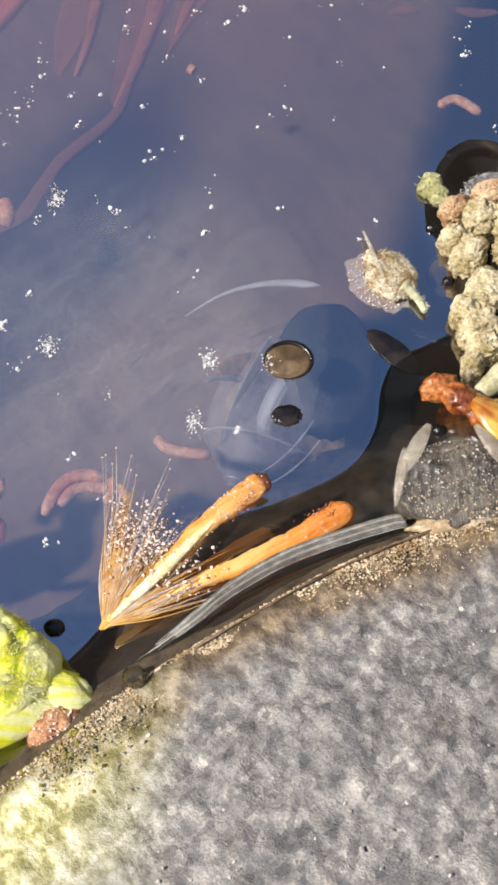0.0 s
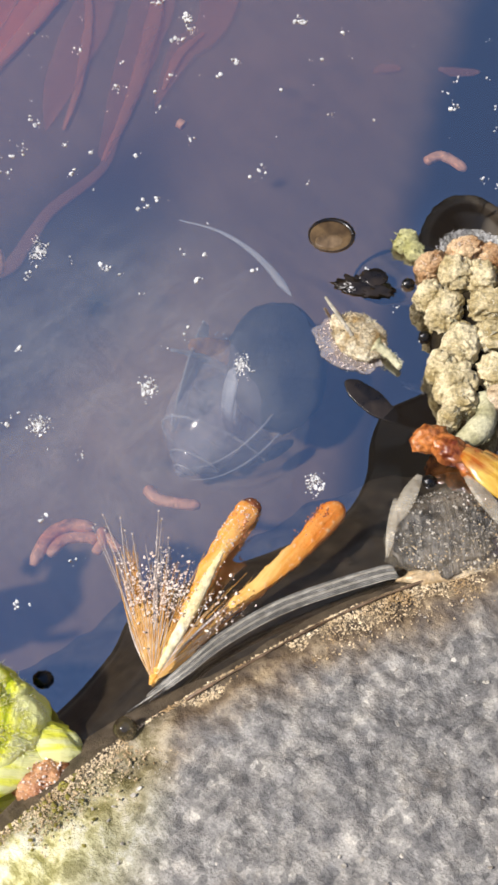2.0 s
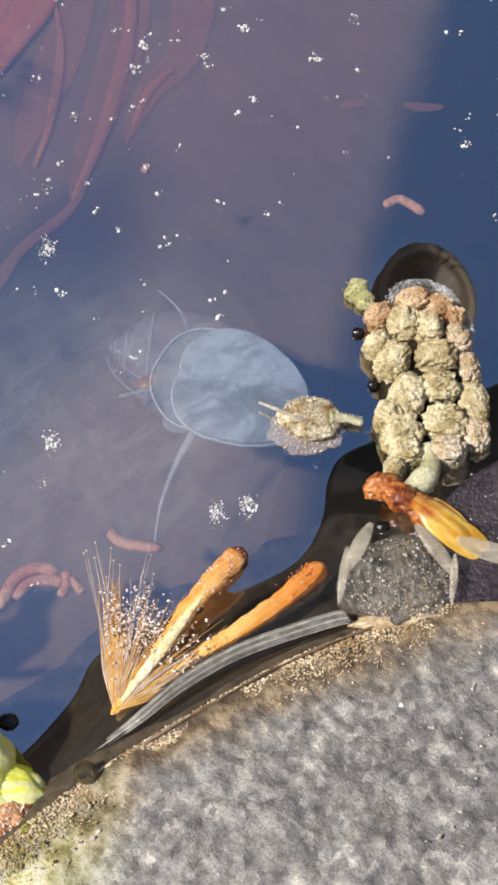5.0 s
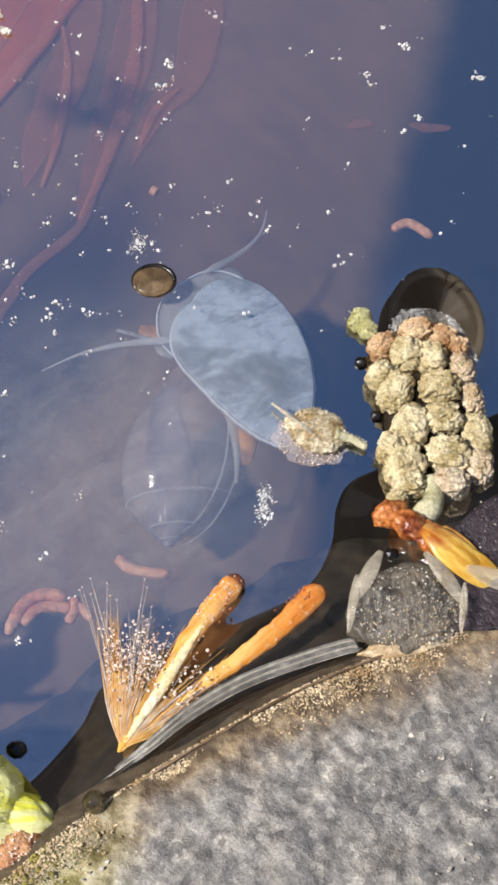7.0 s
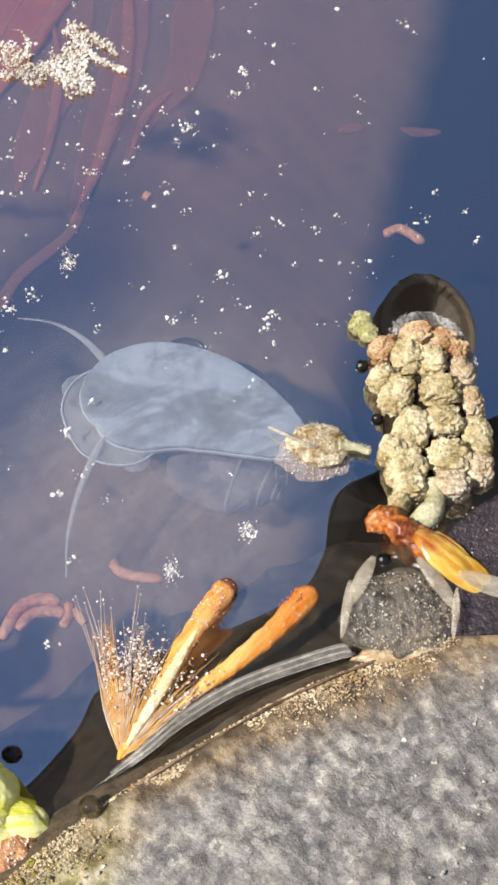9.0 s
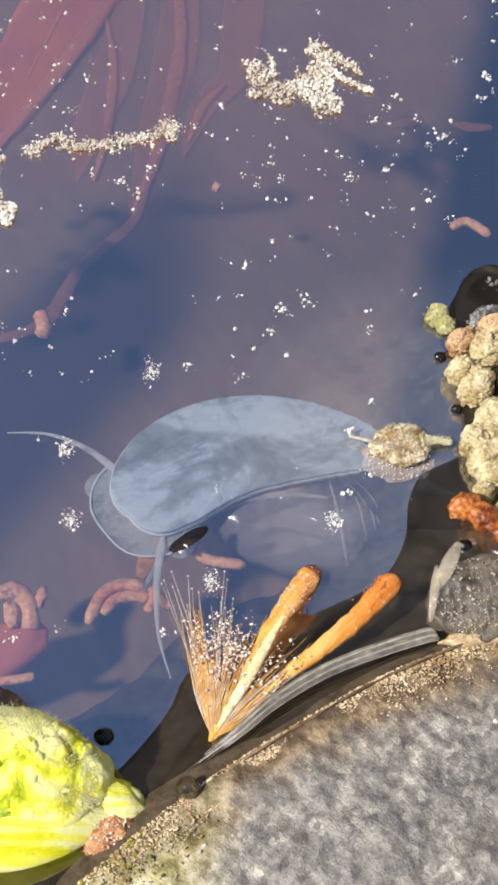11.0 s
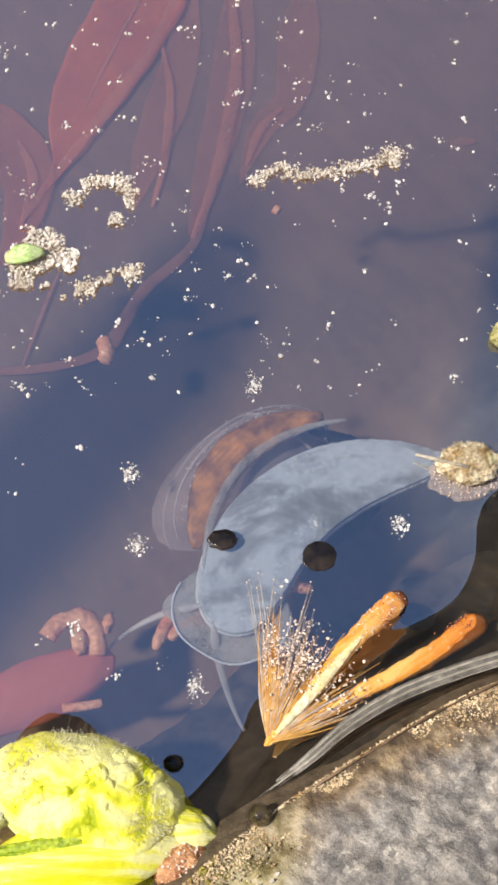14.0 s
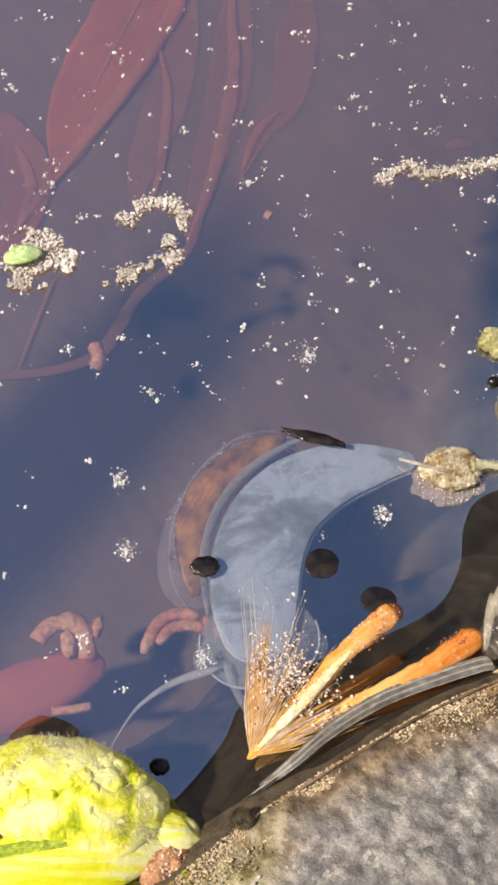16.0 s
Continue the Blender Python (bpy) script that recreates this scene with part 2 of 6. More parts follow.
def shell_material():
    m = Mat("clear_shell", 0.12, spec=0.8)
    line, cloud = m.noise(0.5, 4, stretch=(0, 6, 0.3, 0.3)), m.noise(0.25, 3)
    m.color(m.ramp(cloud, (0.3, (0.58, 0.46, 0.44)), (0.7, (0.86, 0.78, 0.78))))
    m.bump(line, 0.025)
    m.clear(m.ramp(line, (0.3, (0.2, 0.2, 0.2)), (0.8, (0.36, 0.36, 0.36))))
    return m.m


SHELL_GLASS = shell_material()
CATKIN_WOOL = two_scale("catkin_wool", (0.42, 0.325, 0.14), (0.96, 0.84, 0.54), 0.5, 4, 0.9, 0.25, 0.1).m
CATKIN_RUST = two_scale("catkin_rust", (0.42, 0.22, 0.09), (0.88, 0.66, 0.4), 0.5, 4, 0.85, 0.25, 0.1).m
CATKIN_PINK = two_scale("catkin_pink", (0.5, 0.36, 0.2), (0.95, 0.82, 0.62), 0.5, 4, 0.9, 0.25, 0.1).m
CATKIN_FIBRE = two_scale("catkin_fibre", (0.6, 0.53, 0.29), (0.95, 0.9, 0.72), 0.35, 2.5, 0.85, 0.05, 0.1).m
RUST_FIBRE = two_scale("rust_fibre", (0.66, 0.42, 0.22), (1.0, 0.88, 0.7), 0.35, 2.5, 0.85, 0.05, 0.1).m
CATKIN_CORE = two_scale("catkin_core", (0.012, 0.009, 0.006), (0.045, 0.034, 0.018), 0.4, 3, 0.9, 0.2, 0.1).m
STALK = two_scale("green_stalk", (0.42, 0.39, 0.2), (0.78, 0.74, 0.48), 0.4, 3, 0.8, 0.15).m
BUD_GREEN = two_scale("pale_green_bud", (0.34, 0.32, 0.1), (0.68, 0.66, 0.34), 0.6, 3, 0.8, 0.2).m


def husk_material():
    m = Mat("grey_husk", 0.4)
    a, b = m.noise(0.25, 4), m.noise(1.1, 6, 0.65, stretch=(6, 2.2, 0.35, 1))
    base = m.ramp(a, (0.38, (0.012, 0.012, 0.015)), (0.62, (0.2, 0.165, 0.12)))
    m.color(m.mix(m.ramp(b, (0.5, (0, 0, 0)), (0.66, (0.7, 0.7, 0.7))), base, (0.3, 0.28, 0.24)))
    m.bump(b, 0.35)
    return m.m


HUSK = husk_material()
HUSK_EDGE = two_scale("papery_husk", (0.34, 0.3, 0.22), (0.72, 0.67, 0.55), 0.4, 3, 0.5, 0.1).m


def film_of(name, dark, light, share, turn=0):
    m = Mat(name, 0.35, spec=0.5)
    a, b = m.noise(0.5, 4), m.noise(1.6, 4, stretch=(turn, 0.3, 2.2, 1))
    m.color(m.ramp(a, (0.3, dark), (0.7, light)))
    m.bump(b, 0.1)
    m.clear(m.ramp(b, (0.3, (share * 0.7,) * 3), (0.7, (min(1, share * 1.3),) * 3)))
    return m.m


MANTLE_SKIN = film_of("brown_mantle", (0.12, 0.045, 0.008), (0.9, 0.42, 0.07), 0.97)
HUSK_FILM = film_of("husk_film", (0.4, 0.34, 0.24), (0.88, 0.8, 0.62), 0.3)
RED_AMBER = two_scale("dark_red_amber", (0.16, 0.03, 0.008), (0.72, 0.26, 0.06), 0.5, 2, 0.18, 0.15, 0.6).m
QUARTZ = two_scale("sand_specks", (0.3, 0.26, 0.2), (0.75, 0.7, 0.6), 0.6, 4, 0.3, 0.05).m
BLACK = two_scale("black_seed", (0.004, 0.004, 0.004), (0.02, 0.018, 0.015), 0.5, 3, 0.25, 0.05).m
DARK_LEAF = two_scale("rotten_leaf", (0.015, 0.01, 0.014), (0.06, 0.04, 0.045), 0.4, 2.5, 0.4, 0.2).m
STRIPE_GREY = two_scale("straw", (0.2, 0.19, 0.16), (0.5, 0.48, 0.42), 0.3, 2, 0.4, 0.05).m
FOAM = two_scale("dry_foam", (0.56, 0.49, 0.39), (0.95, 0.9, 0.8), 0.4, 3, 0.8, 0.15).m
POLLEN = two_scale("cream_pollen", (0.85, 0.66, 0.52), (1.0, 0.9, 0.78), 0.5, 3, 0.7, 0.1).m
SPECK = two_scale("white_dust", (0.6, 0.6, 0.58), (0.9, 0.9, 0.88), 0.6, 4, 0.8, 0.1).m


def amber_material():
    m = Mat("amber_scale", 0.15, spec=0.6)
    a, b = m.noise(0.28, 3), m.noise(0.8, 5, stretch=(-40, 0.4, 2, 1))
    c = m.ramp(a, (0.36, (0.3, 0.05, 0.01)), (0.46, (0.7, 0.2, 0.02)), (0.55, (0.95, 0.62, 0.05)))
    m.color(m.mix(0.5, c, m.ramp(b, (0.38, (0.4, 0.1, 0.015)), (0.6, (0.98, 0.8, 0.25)))))
    m.bump(b, 0.2)
    m.glow_through(0.35, c)
    return m.m


AMBER = amber_material()


def lime_material():
    m = Mat("lime_bud", 0.5, spec=0.4)
    a, b, c = m.noise(0.36, 4, distort=0.5), m.noise(1.3, 5), m.noise(0.12, 2)
    base = m.ramp(a, (0.33, (0.42, 0.52, 0.0)), (0.43, (0.95, 0.94, 0.05)), (0.57, (1.0, 1.0, 0.42)))
    m.color(m.mix(m.ramp(c, (0.5, (0, 0, 0)), (0.75, (0.4, 0.4, 0.4))), base, (0.75, 0.72, 0.12)))
    m.bump(a, 0.3).bump(b, 0.22)
    m.glow_through(0.25, (0.9, 0.95, 0.15))
    return m.m


LIME = lime_material()


def ribbed_lime():
    m = Mat("lime_sepal", 0.45, spec=0.4)
    a, b = m.noise(0.5, 4, stretch=(0, 0.18, 2.2, 1)), m.noise(1.5, 4)
    base = m.ramp(a, (0.34, (0.86, 0.86, 0.01)), (0.5, (0.97, 0.96, 0.12)), (0.6, (0.98, 0.97, 0.45)))
    m.color(base)
    m.bump(a, 0.4).bump(b, 0.1)
    m.glow_through(0.3, (0.8, 0.85, 0.08))
    return m.m


LIME_RIBS = ribbed_lime()
WOOL = two_scale("bud_wool", (0.75, 0.72, 0.35), (0.93, 0.92, 0.68), 0.4, 3, 0.8, 0.1).m


def orange_material():
    m = Mat("orange_filament", 0.4, spec=0.4)
    a, b = m.noise(0.5, 4, stretch=(-13, 0.22, 2.2, 2.2)), m.noise(2.0, 5)
    base = m.ramp(a, (0.32, (0.78, 0.28, 0.04)), (0.5, (0.97, 0.46, 0.08)), (0.68, (1.0, 0.68, 0.24)))
    far, scale = m.node("ShaderNodeVectorMath"), m.node("ShaderNodeMapRange")
    far.operation = "LENGTH"
    m.link(m.co, far.inputs[0])
    m.link(far.outputs["Value"], scale.inputs[0])
    scale.inputs[1].default_value, scale.inputs[2].default_value = 0.002, 0.018
    base = m.mix(1.0, base, m.ramp(scale.outputs[0], (0.0, (1.1, 1.25, 1.3)), (0.6, (1.0, 0.95, 0.85)), (1.0, (0.85, 0.58, 0.45))), "MULTIPLY")
    m.color(m.mix(m.ramp(b, (0.58, (0, 0, 0)), (0.68, (0.6, 0.6, 0.6))), base, (0.9, 0.68, 0.4)))
    m.bump(a, 0.25).bump(b, 0.1)
    m.glow_through(0.25, base)
    return m.m


ORANGE = orange_material()
ORANGE_TIP = two_scale("dark_orange_tip", (0.42, 0.13, 0.05), (0.75, 0.34, 0.15), 0.6, 3, 0.5, 0.15).m
BRISTLE = film_of("amber_bristle", (0.6, 0.28, 0.05), (0.95, 0.6, 0.18), 0.55)
TIP_RED = two_scale("dark_red_tip", (0.12, 0.03, 0.012), (0.4, 0.14, 0.05), 0.6, 3, 0.3, 0.15).m
BRISTLE_PALE = film_of("clear_bristle", (0.6, 0.5, 0.42), (0.85, 0.75, 0.66), 0.55)


def red_leaf_material(name, dark, light, share):
    m = Mat(name, 0.8, spec=0.15)
    a, b = m.noise(0.09, 4), m.noise(0.5, 4, stretch=(60, 0.4, 1.6, 1))
    base = m.ramp(a, (0.3, dark), (0.7, light))
    m.color(m.mix(0.35, base, m.ramp(b, (0.3, dark), (0.7, light))))
    m.bump(b, 0.15)
    m.clear(share)
    return m.m


RED_FAINT = red_leaf_material("faint_red_leaf", (0.72, 0.2, 0.09), (0.95, 0.32, 0.15), 0.3)
RED_GHOST = red_leaf_material("ghost_red_leaf", (0.7, 0.22, 0.1), (0.95, 0.34, 0.18), 0.17)
RED_BLADE = red_leaf_material("drowned_red_leaf", (0.58, 0.13, 0.045), (0.84, 0.23, 0.08), 0.88)
RED_RIB = red_leaf_material("red_leaf_rib", (0.8, 0.28, 0.13), (0.95, 0.42, 0.22), 0.42)
RED_STEM = red_leaf_material("red_stem", (0.5, 0.2, 0.11), (0.75, 0.34, 0.21), 0.26)
RED_BLOB = red_leaf_material("red_petal", (0.66, 0.17, 0.1), (0.86, 0.31, 0.2), 0.72)
CORAL = two_scale("coral_rootlet", (0.8, 0.3, 0.13), (1.0, 0.55, 0.3), 0.4, 2.5, 0.6, 0.1).m


def bubble_material():
    m = Mat("bubble_film", 0.04, spec=1.0)
    m.color(m.ramp(m.noise(0.8, 3), (0.35, (0.02, 0.016, 0.01)), (0.65, (0.14, 0.11, 0.05))))
    m.clear(0.7)
    return m.m


BUBBLE = bubble_material()


# building blocks, in millimetres
def mesh_of(name, bm, material, smooth=True):
    bmesh.ops.scale(bm, vec=(MM, MM, MM), verts=bm.verts)
    bmesh.ops.recalc_face_normals(bm, faces=bm.faces)
    me = bpy.data.meshes.new(name)
    bm.to_mesh(me)
    bm.free()
    me.materials.append(material)
    for p in me.polygons:
        p.use_smooth = smooth
    return me


def part(name, bm, material, parent=None, label="", smooth=True):
    ob = new(name, mesh_of(name, bm, material, smooth))
    ob.parent = parent
    return tagged(ob, label)


def thing(name, label, category, at=(0, 0, 0), group="", kind=""):
    ob = new(name)
    ob.empty_display_size = 0.002
    ob.location = Vector(at) * MM
    return tagged(ob, label, category, group, kind)


def lump(bm, at, size, amp=0.15, freq=1.0, seed=0, detail=3, turn=0.0, folds=0.0):
    """A rounded, uneven body: half sizes along x, y, z."""
    made = bmesh.ops.create_icosphere(bm, subdivisions=detail, radius=1.0)["verts"]
    off = Vector((seed * 7.31, seed * 3.7, seed * 1.9))
    rot = Matrix.Rotation(radians(turn), 3, "Z")
    for v in made:
        d = v.co.normalized()
        r = 1 + amp * noise.noise(d * freq * 2 + off) + amp * 0.5 * noise.noise(d * freq * 5 + off)
        if folds:
            r += folds * math.sin(6 * math.atan2(d.y, d.x) + 2 * noise.noise(d * 2 + off))
        p = Vector((d.x * size[0], d.y * size[1], d.z * size[2])) * r
        v.co = rot @ p + Vector(at)
    return made


def tube(bm, pts, radii, sides=8, flat=1.0):
    """A tapered round along points; flat squeezes it in height."""
    pts = [Vector(p) for p in pts]
    rings = []
    for i, p in enumerate(pts):
        d = (pts[min(i + 1, len(pts) - 1)] - pts[max(i - 1, 0)]).normalized()
        side = d.cross(Vector((0, 0, 1)))
        side = side.normalized() if side.length > 1e-4 else Vector((1, 0, 0))
        up = side.cross(d) * flat
        r = radii[i] if hasattr(radii, "__len__") else radii
        rings.append([bm.verts.new(p + r * (math.cos(a) * side + math.sin(a) * up))
                      for a in [2 * math.pi * k / sides for k in range(sides)]])
    for a, b in zip(rings, rings[1:]):
        for k in range(sides):
            bm.faces.new((a[k], a[(k + 1) % sides], b[(k + 1) % sides], b[k]))
    bm.faces.new(rings[0][::-1])
    bm.faces.new(rings[-1])


def smooth_line(pts, n):
    """n points on a smooth line through the given ones."""
    pts = [Vector(p) for p in pts]
    out = []
    for i in range(n):
        u = i / (n - 1) * (len(pts) - 1)
        k = min(int(u), len(pts) - 2)
        f = u - k
        p0, p1, p2, p3 = pts[max(k - 1, 0)], pts[k], pts[k + 1], pts[min(k + 2, len(pts) - 1)]
        out.append(0.5 * (2 * p1 + (p2 - p0) * f + (2 * p0 - 5 * p1 + 4 * p2 - p3) * f * f + (3 * p1 - p0 - 3 * p2 + p3) * f ** 3))
    return out


def sheet(name, xs, ys, z, material):
    """A fine sheet over crossing lines xs and ys (mm); z gives its heights."""
    X, Y = np.meshgrid(xs, ys)
    Z = z(X, Y)
    nx, ny = len(xs), len(ys)
    me = bpy.data.meshes.new(name)
    co = np.stack([X, Y, Z], -1).reshape(-1, 3) * MM
    i = np.arange(nx * (ny - 1)).reshape(ny - 1, nx)[:, :-1].ravel()
    faces = np.stack([i, i + 1, i + 1 + nx, i + nx], -1)
    me.from_pydata(co.tolist(), [], faces.tolist())
    me.materials.append(material)
    me.polygons.foreach_set("use_smooth", np.ones(len(me.polygons), bool))
    me.update()
    return new(name, me)


def spread(lo, hi, step, far, grow=1.35):
    """Even steps from lo to hi, then ever longer ones out to far on both sides."""
    mid = np.arange(lo, hi + step / 2, step)
    out, d = [], step
    x = 0.0
    while x < far:
        d *= grow
        x += d
        out.append(x)
    out = np.array(out)
    return np.concatenate([(lo - out)[::-1], mid, mid[-1] + out])


def value_noise(X, Y, cell, seed=0):
    """Smooth noise in -1..1 with that cell size (mm)."""
    rng = np.random.default_rng(seed)
    g = rng.uniform(-1, 1, (97, 97))
    u, v = X / cell, Y / cell
    i, j = np.floor(u).astype(int), np.floor(v).astype(int)
    fu, fv = u - i, v - j
    fu, fv = fu * fu * (3 - 2 * fu), fv * fv * (3 - 2 * fv)
    a, b = g[j % 97, i % 97], g[j % 97, (i + 1) % 97]
    c, d = g[(j + 1) % 97, i % 97], g[(j + 1) % 97, (i + 1) % 97]
    return (a * (1 - fu) + b * fu) * (1 - fv) + (c * (1 - fu) + d * fu) * fv


def line_distance(X, Y, line):
    """The distance of each place from a broken line, positive below it."""
    best = np.full(X.shape, 1e9)
    for (ax, ay), (bx, by) in zip(line, line[1:]):
        dx, dy = bx - ax, by - ay
        u = np.clip(((X - ax) * dx + (Y - ay) * dy) / (dx * dx + dy * dy), 0, 1)
        d = np.hypot(X - ax - u * dx, Y - ay - u * dy)
        best = np.minimum(best, d)
    xs, ys = zip(*line)
    return best * np.where(Y < np.interp(X, xs, ys), 1.0, -1.0)


# the large structure
EDGE = [tuple(p.xy) for p in smooth_line([(-400, -330, 0), (-120, -122, 0), (-60, -75, 0), (-38, -56, 0), (-26, -45.5, 0), (-17.8, -38.3, 0), (-10.2, -32.1, 0), (-2, -26.9, 0),
        (6.2, -22.5, 0), (18.2, -17.9, 0), (26, -15.2, 0), (38, -11.5, 0), (60, -5, 0), (120, 10, 0), (400, 60, 0)], 160)]
RIM = [tuple(p.xy) for p in smooth_line([(-300, -240, 0), (-120, -100, 0), (-60, -56, 0), (-36, -39.5, 0), (-25, -33.8, 0), (-19, -31.2, 0), (-15.4, -29.0, 0), (-11.8, -24.8, 0), (-10, -21.4, 0), (-5, -18.3, 0),
       (0.5, -16.2, 0), (5.5, -13.6, 0), (7.6, -10.5, 0), (8.2, -7, 0), (9.4, -4.4, 0), (12, -3, 0), (15.5, -1.2, 0), (20, 1, 0), (28, 4.5, 0), (45, 11, 0), (100, 30, 0), (300, 90, 0)], 200)]


def climb(d, soft=0.5, slope=0.42, later=0.365, turn=3.0):
    """Height of water that climbs from d = 0 on, steeply at first."""
    up = np.where(d < soft, d * d / (2 * soft), d - soft / 2) * slope
    return np.where(d < 0, 0, np.where(d < turn, up, slope * (turn - soft / 2) + later * (d - turn)))


def ring(X, Y, x, y, rx, ry, rise, soft=0.3):
    """Water that climbs towards a floating thing, from an oval rim inwards."""
    q = np.hypot((X - x) / rx, (Y - y) / ry)
    d = (1 - q) * min(rx, ry)
    return np.minimum(climb(d, soft, 0.46, 0.46), rise)


def water_height(X, Y):
    bank = np.minimum(climb(line_distance(X, Y, RIM)), 4.05)
    z = bank
    for args in ((17.3, 9.3, 5.75, 8.2, 3.2, 2.2), (-25.0, -28.3, 4.6, 6.0, 3.2)):
        z = np.maximum(z, ring(X, Y, *args))
    return z + 0.004 * value_noise(X, Y, 9, 3)


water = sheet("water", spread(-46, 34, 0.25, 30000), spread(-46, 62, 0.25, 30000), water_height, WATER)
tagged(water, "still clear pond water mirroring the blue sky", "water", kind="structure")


def shelf(Y):
    return -11.5 - 0.14 * np.clip(Y - 12, 0, 60)


def bed_height(X, Y):
    flat = 1 - np.exp(-((X + 20) ** 2 + (Y - 44) ** 2) / 1400.0)
    return shelf(Y) + flat * (1.0 * value_noise(X, Y, 28, 1) + 0.4 * value_noise(X, Y, 9, 2))


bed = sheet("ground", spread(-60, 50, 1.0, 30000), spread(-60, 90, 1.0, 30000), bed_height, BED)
tagged(bed, "brown silty pond bed under shallow water", "pond bed", kind="structure")


def silt_material():
    m = Mat("floating_silt", 1.0, spec=0.0)
    a, b = m.noise(0.05, 3), m.noise(0.4, 4)
    m.color(m.ramp(a, (0.3, (0.44, 0.225, 0.12)), (0.7, (0.58, 0.3, 0.165))))
    split, fade, both = m.node("ShaderNodeSeparateXYZ"), m.node("ShaderNodeMapRange"), m.node("ShaderNodeMath")
    fade.interpolation_type, both.operation = "SMOOTHSTEP", "MULTIPLY"
    fade.inputs[1].default_value, fade.inputs[2].default_value = 0.02, 0.04
    m.link(m.co, split.inputs[0])
    m.link(split.outputs[1], fade.inputs[0])
    m.link(fade.outputs[0], both.inputs[0])
    m.link(m.ramp(b, (0.3, (0.18, 0.18, 0.18)), (0.7, (0.26, 0.26, 0.26))), both.inputs[1])
    # the haze ends where the bed's painted shadow begins
    slant, stop, all_in = m.node("ShaderNodeMath"), m.node("ShaderNodeMapRange"), m.node("ShaderNodeMath")
    slant.operation, all_in.operation, stop.interpolation_type = "MULTIPLY_ADD", "MULTIPLY", "SMOOTHSTEP"
    m.link(split.outputs[1], slant.inputs[0])
    slant.inputs[1].default_value = -0.26
    m.link(split.outputs[0], slant.inputs[2])
    m.link(slant.outputs[0], stop.inputs[0])
    stop.inputs[1].default_value, stop.inputs[2].default_value, stop.inputs[3].default_value, stop.inputs[4].default_value = 0.001, 0.009, 1.0, 0.0
    m.link(both.outputs[0], all_in.inputs[0])
    m.link(stop.outputs[0], all_in.inputs[1])
    m.clear(all_in.outputs[0])
    return m.m


silt = sheet("silt_haze", spread(-50, 20, 4.0, 100), spread(8, 90, 4.0, 60), lambda X, Y: shelf(Y) * 0.5 - 5.3, silt_material())
tagged(silt, "thin brown haze of silt floating over the deep bed", "silt", kind="structure")


def mirror_ring():
    """An unseen dark ring far round the pond, added to darken the water's reflections."""
    bm = bmesh.new()
    n = 180
    rows = []
    for k in range(n):
        a = 2 * math.pi * k / n
        r = 20000
        left = (math.degrees(a) - 90) % 360
        # higher on the left, so that more of the climbing water mirrors it
        tall = 17 * min(1, max(0, (left - 16) / 12)) * min(1, max(0, (84 - left) / 6))
        top = r * math.tan(radians(RING_TOP + tall)) * (1 + 0.02 * noise.noise((math.cos(a) * 5, math.sin(a) * 5, 0)) + 0.01 * random.uniform(-1, 1))
        rows.append([bm.verts.new((math.cos(a) * (r + 600 * random.uniform(-1, 1)), math.sin(a) * (r + 600 * random.uniform(-1, 1)), top * f)) for f in (-0.03, 0.3, 0.6, 0.85, 1)])
    for a, b in zip(rows, rows[1:] + rows[:1]):
        for j in range(4):
            bm.faces.new((a[j], b[j], b[j + 1], a[j + 1]))
    ob = part("backdrop", bm, BACK, None, "unseen dark ring added far off for the water to mirror")
    return tagged(ob, category="woods", kind="structure")


RING_TOP = 43.4
mirror_ring()


def rock():
    """The boulder at the water's edge: it rises from the bed and rounds over."""
    def z(X, Y):
        s = line_distance(X, Y, EDGE)
        up = np.where(s > 0, 0.34 * s - 0.0035 * np.minimum(s, 40) ** 2, 1.15 * s)
        up = np.minimum(up, 60)
        rough = 0.26 * value_noise(X, Y, 2.4, 5) + 0.2 * value_noise(X, Y, 1.1, 6) + 0.1 * value_noise(X, Y, 0.7, 8) + 0.5 * value_noise(X, Y, 9, 7)
        below = (1.9 * value_noise(X, Y, 5, 11) + 0.9 * value_noise(X, Y, 2, 12)) * np.clip((-s - 3) / 4, 0, 1)
        return np.maximum(3.95 + up + rough * np.clip((s + 2) / 4, 0, 1) + below, -40)
    ob = sheet("boulder", spread(-36, 30, 0.3, 250), spread(-52, -4, 0.3, 250), z, ROCK)
    return tagged(ob, "weathered grey granite boulder with a wet edge", "rock")


rock()


